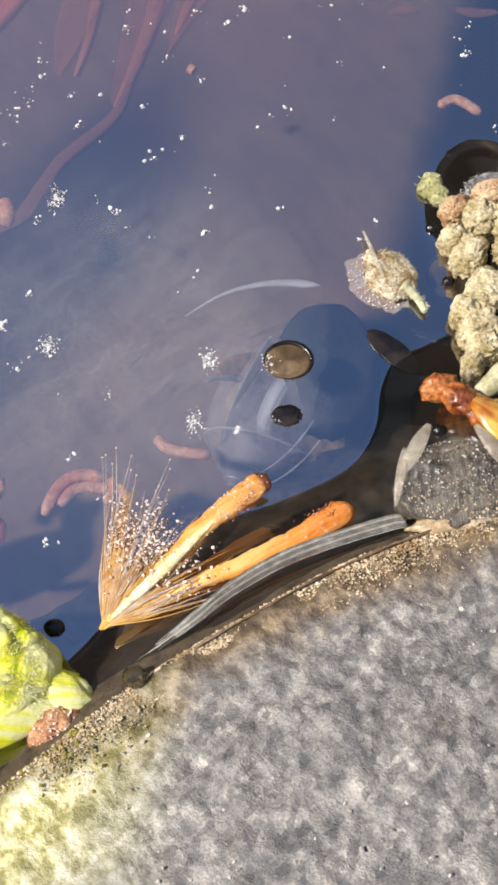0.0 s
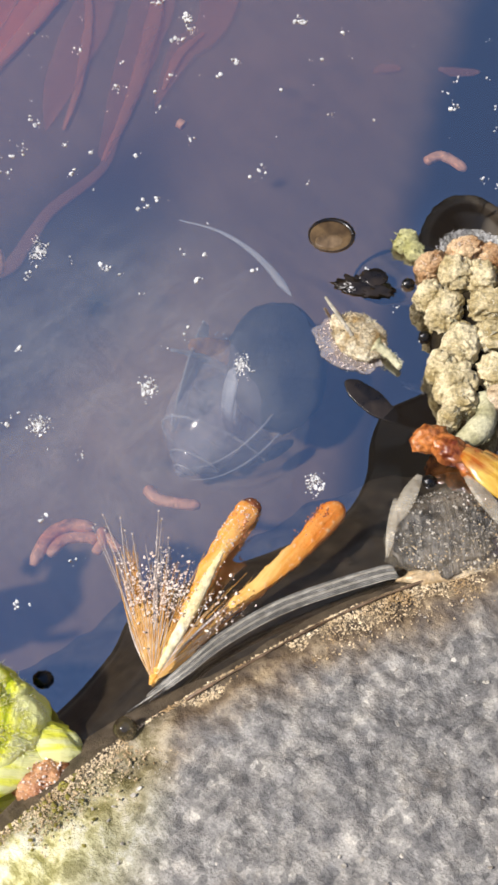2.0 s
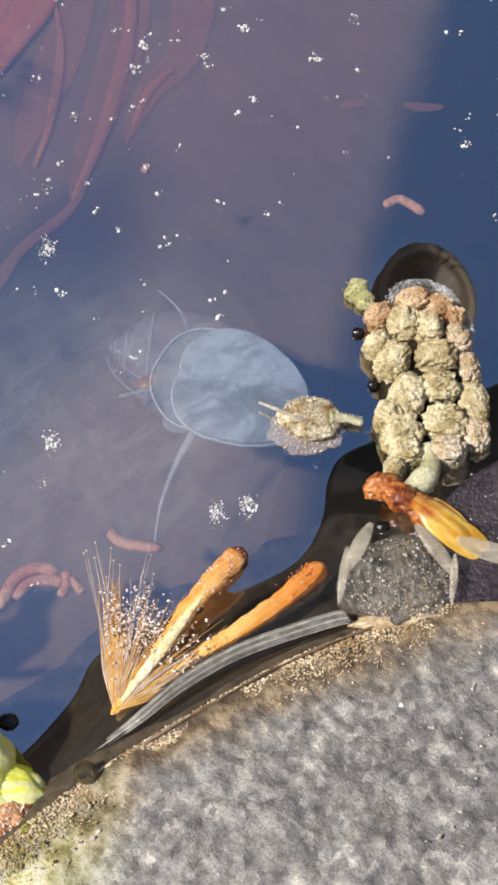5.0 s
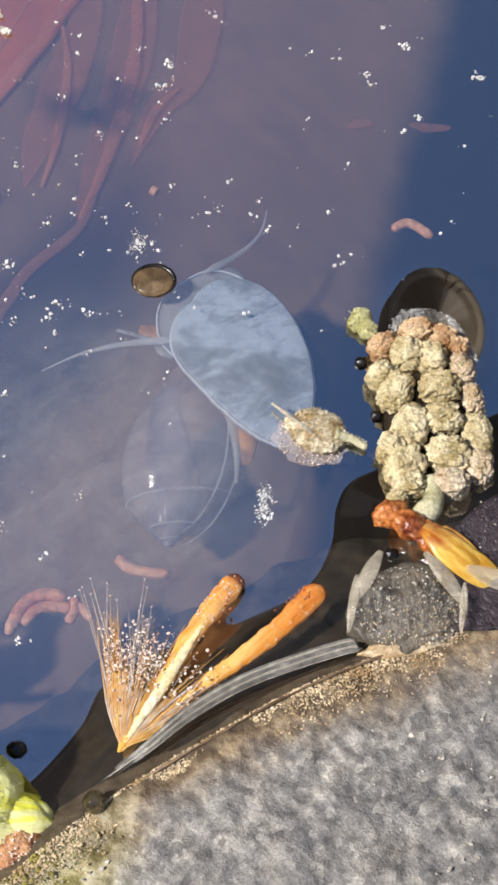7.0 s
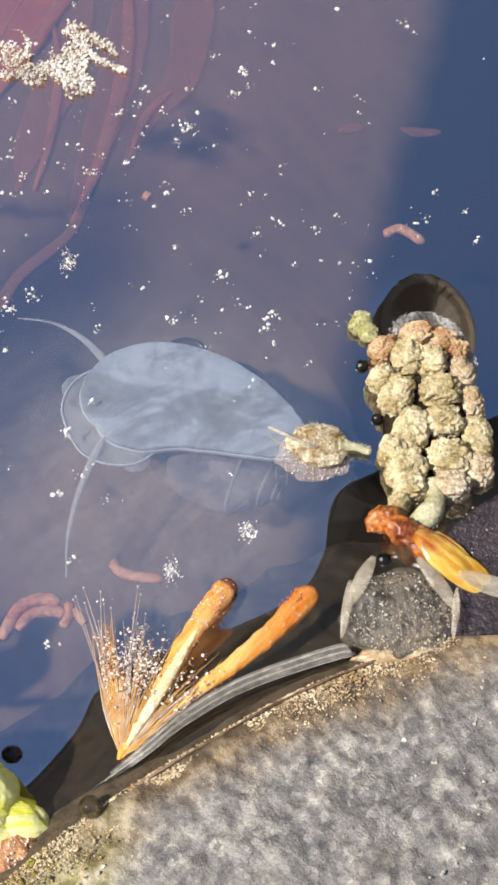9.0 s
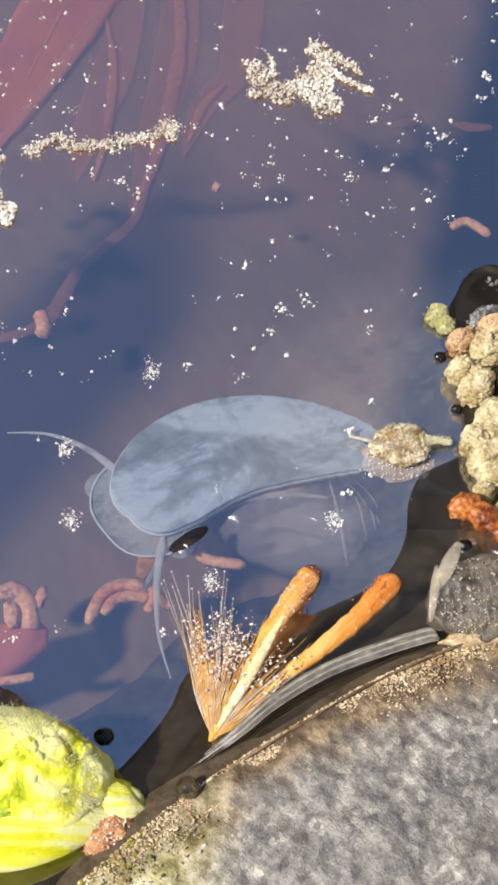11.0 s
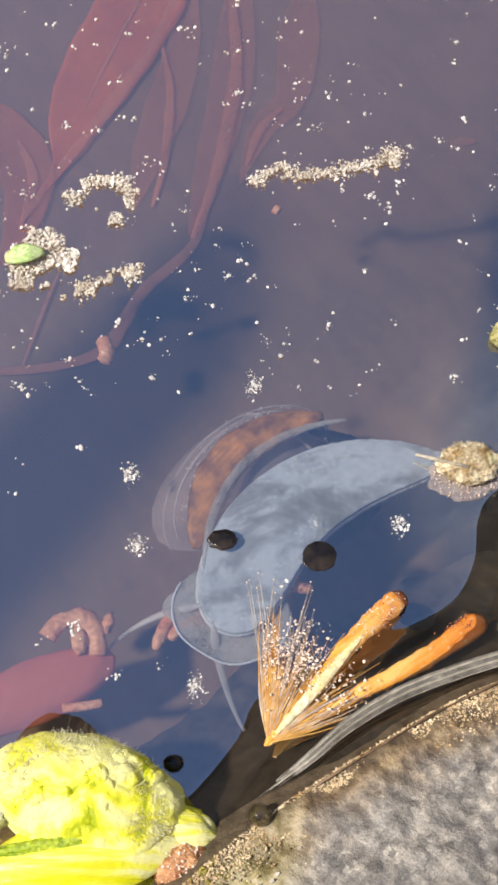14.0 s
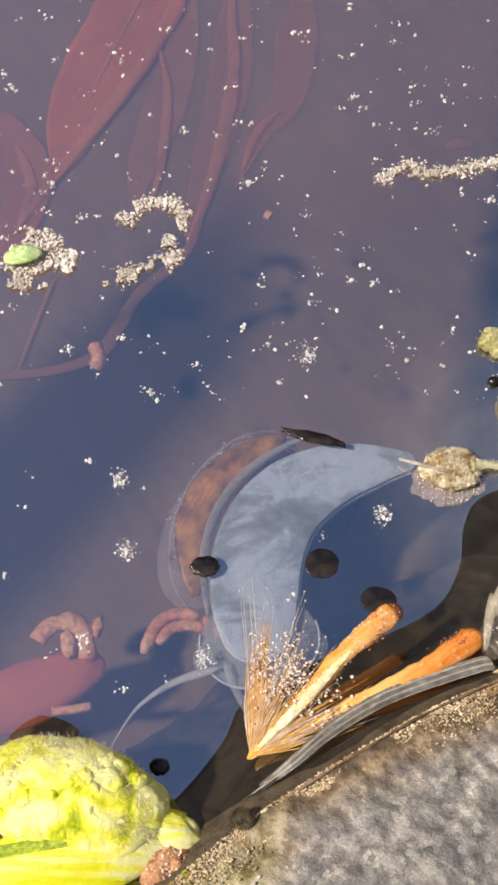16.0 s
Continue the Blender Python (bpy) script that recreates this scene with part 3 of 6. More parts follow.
def scatter(name, where, count, size, material, label, category, seed, parent=None, squash=0.6, shape=1):
    """Many small uneven crumbs at places that where() gives, as one object."""
    rng = random.Random(seed)
    bm = bmesh.new()
    bmesh.ops.create_icosphere(bm, subdivisions=shape, radius=1.0)
    bm.verts.ensure_lookup_table()
    round_co = np.array([v.co for v in bm.verts])
    round_faces = np.array([[v.index for v in f.verts] for f in bm.faces])
    bm.free()
    cos, faces = [], []
    for _ in range(count):
        p = where(rng)
        if p is None:
            continue
        r = size[0] + (size[1] - size[0]) * rng.random() ** 2.5
        tilt = np.array(Euler((rng.uniform(-0.6, 0.6), rng.uniform(-0.6, 0.6), rng.uniform(0, 6.3))).to_matrix())
        jolt = np.array([rng.uniform(0.75, 1.2) for _ in round_co])[:, None]
        c = round_co * jolt * (rng.uniform(0.7, 1.4) * r, rng.uniform(0.6, 1.1) * r, squash * r)
        faces.append(round_faces + len(cos) * len(round_co))
        cos.append(c @ tilt.T + np.array(p[:3]))
    me = bpy.data.meshes.new(name)
    me.from_pydata((np.concatenate(cos) * MM).tolist(), [], np.concatenate(faces).tolist())
    me.materials.append(material)
    me.update()
    ob = new(name, me)
    ob.parent = parent
    return tagged(ob, label, category if not parent else "", kind="stuff")


def edge_y(x):
    xs, ys = zip(*EDGE)
    return float(np.interp(x, xs, ys))


def surface(x, y):
    return float(water_height(np.array([[x]]), np.array([[y]]))[0, 0])


def rock_z(s):
    return 3.95 + 0.34 * s - 0.0035 * s * s


# wet sand stuck along the boulder's waterline
def sand_place(rng):
    x = rng.uniform(-22, 24)
    s = abs(rng.gauss(0, 1.25)) - 0.35
    return x + 0.48 * s, edge_y(x) - 0.88 * s, rock_z(s) + 0.02


scatter("wet_sand", sand_place, 11000, (0.03, 0.12), GRAIN, "golden wet sand grains along the boulder's waterline", "sand", 3)


def pebble_place(rng):
    x = rng.uniform(-26, 28)
    s = rng.uniform(1.5, 22)
    return x + 0.48 * s, edge_y(x) - 0.88 * s, rock_z(s) - 0.06


scatter("mineral_grains", pebble_place, 900, (0.04, 0.2), QUARTZ, "pale mineral grains standing out of the boulder", "mineral grains", 4, squash=0.3)


def algae_place(rng):
    x = rng.uniform(-26, -13)
    s = abs(rng.gauss(0, 1.6)) - 0.3
    return x + 0.48 * s, edge_y(x) - 0.88 * s, rock_z(s) + 0.05


scatter("algae", algae_place, 500, (0.05, 0.2), ALGA, "yellowish algae crust on the boulder's wet edge", "algae", 5, squash=0.5)


# reflections in the water's rim along the boulder, painted as a striped ribbon
def rim_streaks():
    ob = thing("reflection_streaks", "grey stripes painted as reflections along the boulder's wet rim", "grass blade", (0, -23.0, 3.3))
    top = smooth_line([(9.4, 4.0, 0), (8.2, 4.1, 0), (1.3, 1.7, 0.1), (-3.2, -0.9, 0.1), (-5.8, -3.1, 0), (-7.6, -4.6, -0.4), (-10, -6.4, -1.0)], 60)
    low = [p + Vector((0.52, -1.04, 0)) * min(1, 0.12 + i / 7) * (1 - 0.7 * (i / 59) ** 2.5) for i, p in enumerate(top)]
    count = 20
    rng = random.Random(77)
    for k in range(count):
        bm = bmesh.new()
        f = k / (count - 1)
        pts, rad = [], []
        for i in range(60):
            w = (low[i] - top[i]).length
            p = top[i].lerp(low[i], f)
            p.z += 0.25 * math.sin(math.pi * f) * min(1, w / 2) + 0.03 * noise.noise((i * 0.25, k * 2.0, 0))
            pts.append(p)
            rad.append((w / count) * rng.choice((0.42, 0.55, 0.66)) + 0.008)
        cut_off = rng.randrange(0, 12)
        tube(bm, pts[:60 - cut_off], rad[:60 - cut_off], 6, 0.6)
        part("rim_stripe", bm, (STRIPE_DARK, STRIPE_GREY, STRIPE_DARK, HUSK_EDGE, STRIPE_GREY, HUSK_EDGE, STRIPE_DARK, STRIPE_GREY)[k % 8], ob)
    return ob


STRIPE_DARK = two_scale("dark_stripe", (0.05, 0.045, 0.038), (0.15, 0.14, 0.12), 0.3, 2, 0.35, 0.05).m
rim_streaks()


def rim_fibre():
    bm = bmesh.new()
    pts = [(x + 0.3, edge_y(x) + 0.25, 4.15 + 0.06 * math.sin(x)) for x in np.linspace(-6, 24, 50)]
    tube(bm, pts, [0.1 + 0.04 * math.sin(k) for k in range(50)], 6)
    return tagged(part("plant_fibre", bm, two_scale("brown_fibre", (0.1, 0.06, 0.03), (0.3, 0.2, 0.12), 0.3, 2, 0.5).m, None,
                       "thin brown plant fibre along the boulder's waterline"), category="fibre")


rim_fibre()


def air_bubble(x, y, r):
    bm = bmesh.new()
    bmesh.ops.create_uvsphere(bm, u_segments=24, v_segments=16, radius=r)
    ob = part("bubble", bm, BUBBLE, None, "small clear air bubble at the boulder's rim")
    ob.location = Vector((x, y, 4.0 + 0.4 * r)) * MM
    return tagged(ob, category="bubble")


air_bubble(-9.8, -31.1, 0.85)


def black_seed(x, y, r, seed):
    bm = bmesh.new()
    lump(bm, (0, 0, 0), (r, r * 0.85, r * 0.7), 0.12, 1.2, seed)
    ob = part("black_seed", bm, BLACK, None, "tiny shiny black seed floating at the water's surface")
    ob.location = Vector((x, y, surface(x, y) + 0.1)) * MM
    return tagged(ob, category="seed", group="black seeds")


SEEDS = []
for i, (x, y, r) in enumerate([(-16.4, -26.6, 0.8), (11.2, 6.6, 0.55), (12.3, 1.5, 0.5), (12.6, -11.5, 0.6)]):
    SEEDS.append(black_seed(x, y, r, i))


# the catkin
def wool_tufts(bm, at, size, count, rng, long=0.5, thick=0.05):
    """Short curled hairs on an oval body."""
    for _ in range(count):
        d = Vector((rng.gauss(0, 1), rng.gauss(0, 1), abs(rng.gauss(0, 1)))).normalized()
        p = Vector(at) + Vector((d.x * size[0], d.y * size[1], d.z * size[2]))
        side = Vector((rng.uniform(-1, 1), rng.uniform(-1, 1), rng.uniform(-0.3, 0.6)))
        l = long * rng.uniform(0.5, 1.2)
        tube(bm, [p - d * 0.1, p + d * l * 0.3 + side * l * 0.3, p + d * l * 0.35 + side * l * 0.8], [thick, thick, thick * 0.4], 3)


def curls(bm, at, size, count, rng, long=0.9, thick=0.07):
    """Bent fibres that lie over an oval body."""
    for _ in range(count):
        d = Vector((rng.gauss(0, 1), rng.gauss(0, 1), abs(rng.gauss(0, 1)))).normalized()
        axis = Vector((rng.uniform(-1, 1), rng.uniform(-1, 1), rng.uniform(-1, 1))).cross(d).normalized()
        turn, pts = rng.uniform(0.3, 1) * long, []
        lift = rng.uniform(1.0, 1.07)
        for i in range(5):
            q = Matrix.Rotation(turn * i / 4, 3, axis) @ d * (lift + 0.04 * math.sin(math.pi * i / 4))
            pts.append(Vector(at) + Vector((q.x * size[0], q.y * size[1], q.z * size[2])))
        tube(bm, pts, [thick * 0.6, thick, thick, thick * 0.8, thick * 0.3], 4)


def catkin_scale(bm, at, size, turn, seed):
    """One squarish, wrinkled, woolly cushion."""
    made = bmesh.ops.create_icosphere(bm, subdivisions=5, radius=1.0)["verts"]
    off = Vector((seed * 5.3, seed * 2.9, 0))
    rot = Matrix.Rotation(radians(turn), 3, "Z")
    for v in made:
        d = v.co.normalized()
        p = Vector([math.copysign(abs(c) ** 0.78, c) for c in d])
        warp = noise.noise(d * 1.3 + off)
        fold = abs(math.sin(4.2 * d.y + 2.6 * warp + seed)) ** 0.6
        r = 0.86 + 0.24 * fold + 0.14 * warp + 0.14 * noise.noise(d * 4.5 + off) + 0.1 * noise.noise(d * 10 + off)
        v.co = rot @ Vector((p.x * size[0], p.y * size[1], p.z * size[2])) * r + Vector(at)


def catkin():
    ob = thing("catkin", "withered woolly yellow-grey catkin with wrinkled scales", "catkin", (15.4, 3.1, 0))
    rng = random.Random(8)
    # near-black core paints the shade in the gaps between scales
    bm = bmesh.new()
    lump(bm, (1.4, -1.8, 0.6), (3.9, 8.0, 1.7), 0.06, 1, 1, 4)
    part("core", bm, CATKIN_CORE, ob, "core painted black for the shade between scales")
    # place, half sizes, turn, rusty or not
    spots = [(13.0, 7.4, 1.3, 1.1, 20, 1), (15.9, 8.5, 1.5, 1.0, 0, 1), (18.0, 8.0, 1.3, 0.9, -20, 1), (14.9, 6.3, 1.35, 1.7, 10, 0), (17.0, 5.8, 1.25, 1.5, -5, 0), (12.7, 4.6, 1.2, 1.1, 25, 0),
             (13.9, 2.9, 1.4, 1.8, -25, 0), (17.4, 3.1, 1.8, 1.4, 5, 0), (17.5, 0.2, 1.65, 1.45, 0, 0), (14.9, -0.3, 1.5, 1.9, -18, 0), (13.2, -2.1, 1.1, 1.25, -20, 0), (14.2, -4.0, 1.65, 1.6, 5, 0),
             (14.4, -6.0, 1.3, 1.1, 0, 0), (17.7, -3.2, 1.75, 1.5, -8, 0), (17.8, -5.8, 1.5, 1.2, 0, 2), (19.4, 5.0, 1.1, 1.5, 25, 2), (20.2, 2.4, 0.95, 1.5, 15, 2), (20.4, -0.8, 1.3, 1.9, 8, 0),
             (20.2, -4.1, 1.2, 1.6, -10, 2), (13.4, -7.3, 0.9, 0.8, 0, 0), (19.3, 7.0, 0.9, 0.9, -30, 1)]
    for k, (x, y, rx, ry, turn, rust) in enumerate(spots):
        bm = bmesh.new()
        at = (x - 15.4, y - 3.1, 2.1 - 0.05 * (x - 16.4) ** 2 + 0.16 * max(0, -1 - y))
        size = (rx * 0.95, ry * 0.94, 1.45)
        catkin_scale(bm, at, size, turn, k + 3)
        scale = part("scale", bm, (CATKIN_WOOL, CATKIN_RUST, CATKIN_PINK)[rust], ob, ("", "rust-brown woolly scale", "pale pinkish woolly scale")[rust])
        bm = bmesh.new()
        curls(bm, at, size, 160, rng, 0.3, 0.03)
        wool_tufts(bm, at, [c * 0.97 for c in size], 300, rng, 0.22, 0.024)
        tagged(part("wool", bm, RUST_FIBRE if rust == 1 else CATKIN_FIBRE, scale, "pale curled wool"), kind="stuff")
    bm = bmesh.new()
    tube(bm, smooth_line([(0.9, -8.6, 2.6), (0.8, -10.6, 3.4), (-0.2, -12.0, 3.5), (-1.9, -13.1, 3.0)], 14), [0.9, 0.85, 0.8, 0.8, 0.85, 0.9, 1.0, 1.05, 1.05, 1.0, 0.9, 0.8, 0.65, 0.4], 12)
    wool_tufts(bm, (0.3, -11.2, 3.3), (1.0, 1.6, 0.8), 160, rng, 0.25, 0.025)
    part("stalk", bm, STALK, ob, "pale green woolly stalk")
    # silvery hairs that hang into the water round the tip
    bm = bmesh.new()
    line = smooth_line([(-1.6, 6.3, 1.2), (-0.3, 7.6, 1.0), (1.8, 7.9, 0.9), (3.6, 6.9, 1.0), (4.8, 4.5, 1.2), (5.3, 2.4, 1.4)], 60)
    for k in range(1100):
        i = rng.randrange(2, 57)
        q, way = line[i], (line[i + 2] - line[i - 2]).normalized()
        out = (q - Vector((1.6, 3.0, q.z))).normalized()
        b = q - out * rng.uniform(-0.2, 0.75) + Vector((0, 0, 0.35 + rng.gauss(0, 0.15)))
        l = rng.uniform(0.2, 0.6) * rng.choice((-1, 1))
        tube(bm, [b, b + way * l * 0.5 + out * rng.uniform(-0.1, 0.25), b + way * l + out * rng.uniform(-0.2, 0.3)], [0.035, 0.03, 0.012], 3)
    tagged(part("hair_fringe", bm, SILVER_HAIR, ob, "silvery matted hairs at the tip"), kind="stuff")
    return ob


SILVER_HAIR = two_scale("silver_hair", (0.4, 0.39, 0.36), (0.85, 0.84, 0.8), 0.4, 3, 0.4, 0.02).m
CATKIN_THING = catkin()


def small_bud():
    ob = thing("small_bud", "small pale green flower bud beside the catkin", "flower bud", (11.1, 10.4, 0))
    rng = random.Random(9)
    for k, (x, y, r) in enumerate([(0, 0.5, 0.95), (0.45, -0.6, 0.9), (-0.5, 0.0, 0.75)]):
        bm = bmesh.new()
        lump(bm, (x, y, 0.5), (r, r * 1.1, r * 0.8), 0.2, 1.4, 20 + k)
        wool_tufts(bm, (x, y, 0.5), (r, r, r * 0.8), 30, rng, 0.4, 0.05)
        part("bract", bm, BUD_GREEN, ob)
    for k in range(5):
        bm = bmesh.new()
        a = 1.1 + 1.2 * k
        lump(bm, (0.95 * math.cos(a), 1.15 * math.sin(a), 0.55), (0.2, 0.16, 0.2), 0.3, 1.5, 26 + k, 2)
        part("speck", bm, BLACK, ob, "black speck")
    return ob


BUD_THING = small_bud()


# the husk, the amber scale and the rotten leaf below the catkin
def petal_sheet(bm, length, width, cup, seed, n=14, m=8, twist=0.0, thick=0.12):
    """A cupped petal along x with real thickness."""
    top, low = [], []
    for i in range(n):
        u = i / (n - 1)
        w = width * math.sin(math.pi * min(0.06 + 0.9 * u, 1)) ** 0.7
        rt, rl = [], []
        for j in range(m):
            v = 2 * j / (m - 1) - 1
            z = cup * (v * v * w * 0.35 - math.sin(math.pi * u) * 0.8) + 0.12 * noise.noise((u * 4 + seed, v * 2, seed))
            y = v * w + twist * u * u
            rt.append(bm.verts.new((u * length, y, z + thick / 2)))
            rl.append(bm.verts.new((u * length, y, z - thick / 2)))
        top.append(rt)
        low.append(rl)
    for i in range(n - 1):
        for j in range(m - 1):
            bm.faces.new((top[i][j], top[i + 1][j], top[i + 1][j + 1], top[i][j + 1]))
            bm.faces.new((low[i][j + 1], low[i + 1][j + 1], low[i + 1][j], low[i][j]))
        for j, s in ((0, 1), (m - 1, -1)):
            f = (top[i][j], low[i][j], low[i + 1][j], top[i + 1][j])
            bm.faces.new(f if s > 0 else f[::-1])
    for i, s in ((0, 1), (n - 1, -1)):
        for j in range(m - 1):
            f = (top[i][j], top[i][j + 1], low[i][j + 1], low[i][j])
            bm.faces.new(f if s > 0 else f[::-1])


def placed(bm, m):
    bmesh.ops.transform(bm, matrix=m, verts=bm.verts)
    return bm


HUSK_SKIN = film_of("husk_skin", (0.4, 0.35, 0.25), (0.8, 0.72, 0.56), 0.08, 80)


def seed_husk():
    ob = thing("seed_husk", "dark grey sandy seed husk with papery bracts", "seed husk", (13.4, -16.7, 3.5))
    bm = bmesh.new()
    lump(bm, (-0.2, 0, 0.4), (4.0, 3.2, 1.6), 0.2, 1.6, 31, 5, 8, 0.05)
    body = part("husk_body", bm, HUSK, ob)
    bm = bmesh.new()
    lump(bm, (0, 0, 0.5), (4.7, 3.6, 1.95), 0.1, 1.6, 35, 5, 8, 0.04)
    part("husk_skin", bm, HUSK_SKIN, ob, "pale see-through outer skin")

    def crumb(r):
        a, q = r.uniform(0, 6.28), math.sqrt(r.random())
        return 4.3 * q * math.cos(a), 3.4 * q * math.sin(a), 0.55 + 1.95 * math.sqrt(max(0, 1 - q * q))
    scatter("sand_dust", crumb, 520, (0.03, 0.12), QUARTZ, "", "", 13, body)
    scatter("gold_grit", lambda r: (lambda p: p if p[1] < r.uniform(-3, 1) or p[0] > r.uniform(1, 5) else None)(crumb(r)), 500, (0.03, 0.11), GRAIN, "", "", 16, body)
    for (x, y, turn, length, width) in [(-2.0, 4.3, -118, 4.6, 0.6), (1.4, 4.2, -56, 5.2, 0.6), (-3.9, 2.4, -100, 4.6, 0.35), (4.3, 1.8, -98, 4.0, 0.3)]:
        bm = bmesh.new()
        petal_sheet(bm, length, width, -0.5, x, 16, 8, 0.0, 0.04)
        placed(bm, pose(x, y, 1.9, 0, 2, turn))
        part("bract", bm, HUSK_FILM, ob, "pale see-through papery bract")
    bm = bmesh.new()
    lump(bm, (-0.3, -3.0, 0.4), (3.3, 0.7, 0.5), 0.3, 2, 33, 3, 6)
    part("sandy_rim", bm, GRAIN, ob, "brown sandy rim")
    return ob


seed_husk()


def amber_scale():
    ob = thing("bud_scale", "wet amber and red bud scale under the catkin", "bud scale", (15.6, -10.9, 4.0))
    for k, (x, y, z, sx, sy, sz, turn) in enumerate([(-3.2, 2.0, 0.2, 1.5, 1.1, 0.9, 25), (-1.7, 0.9, 0.5, 1.6, 1.1, 1.0, -35), (0.2, -0.3, 0.4, 1.9, 1.2, 0.9, -40)]):
        bm = bmesh.new()
        lump(bm, (x, y, z), (sx, sy, sz), 0.22, 1.5, 40 + k, 4, turn, 0.04)
        part("lobe", bm, RED_AMBER, ob, "dark red swollen lobe")
    for k, (x, y, z, turn, length, width, cup) in enumerate([(-0.8, 0.6, 1.2, -42, 7.0, 1.5, -0.8), (0.0, -0.6, 0.9, -30, 6.4, 1.1, -0.6), (0.8, 0.7, 0.7, -52, 5.4, 0.9, -0.5)]):
        bm = bmesh.new()
        petal_sheet(bm, length, width, cup, 3 + k, 18, 9)
        placed(bm, pose(x, y, z, 12 * k - 10, 6, turn))
        part("wing", bm, AMBER, ob, "amber yellow glossy wing")
    bm = bmesh.new()
    petal_sheet(bm, 6.0, 0.8, 0.6, 3, 22, 10)
    placed(bm, pose(2.2, -3.0, 1.7, 0, 0, -18))
    part("pale_tip", bm, HUSK_FILM, ob, "pale shiny membrane")
    return ob


amber_scale()


def rotten_leaf():
    bm = bmesh.new()
    petal_sheet(bm, 17, 4.9, 0.25, 5, 40, 20)
    for v in bm.verts:
        v.co.z += 0.3 * math.sin(5 * v.co.y + 0.5 * v.co.x) * noise.noise((v.co.x * 0.4, v.co.y * 0.7, 1.0))
    placed(bm, pose(16.8, -12.8, 4.3, 0, -3, 12))
    return tagged(part("rotten_leaf", bm, DARK_LEAF, None, "rotten blackish purple leaf lying on the boulder's edge"), category="leaf")


LEAF = rotten_leaf()


def wet_scrap():
    """Dark wet scraps wedged between the husk and the boulder."""
    bm = bmesh.new()
    petal_sheet(bm, 18, 3.0, 0.2, 9, 40, 16)
    for v in bm.verts:
        v.co.z += 0.25 * math.sin(4 * v.co.y) * noise.noise((v.co.x * 0.3, v.co.y * 0.6, 5.0))
    placed(bm, pose(15.0, -17.2, 4.2, 0, -2, 16))
    return tagged(part("leaf_scrap", bm, DARK_LEAF, None, "dark wet leaf scrap wedged against the boulder"), category="leaf")


wet_scrap()


def leaf_grit(r):
    return r.uniform(18, 32), r.uniform(-14.5, -8), 4.5 + 0.05 * r.random()


scatter("leaf_grit", leaf_grit, 160, (0.04, 0.14), QUARTZ, "", "", 15, LEAF)


# the lime-green bud and the brown scale beside it
DEEP_GREEN = two_scale("deep_green", (0.2, 0.34, 0.005), (0.6, 0.72, 0.05), 0.5, 3, 0.5, 0.15).m


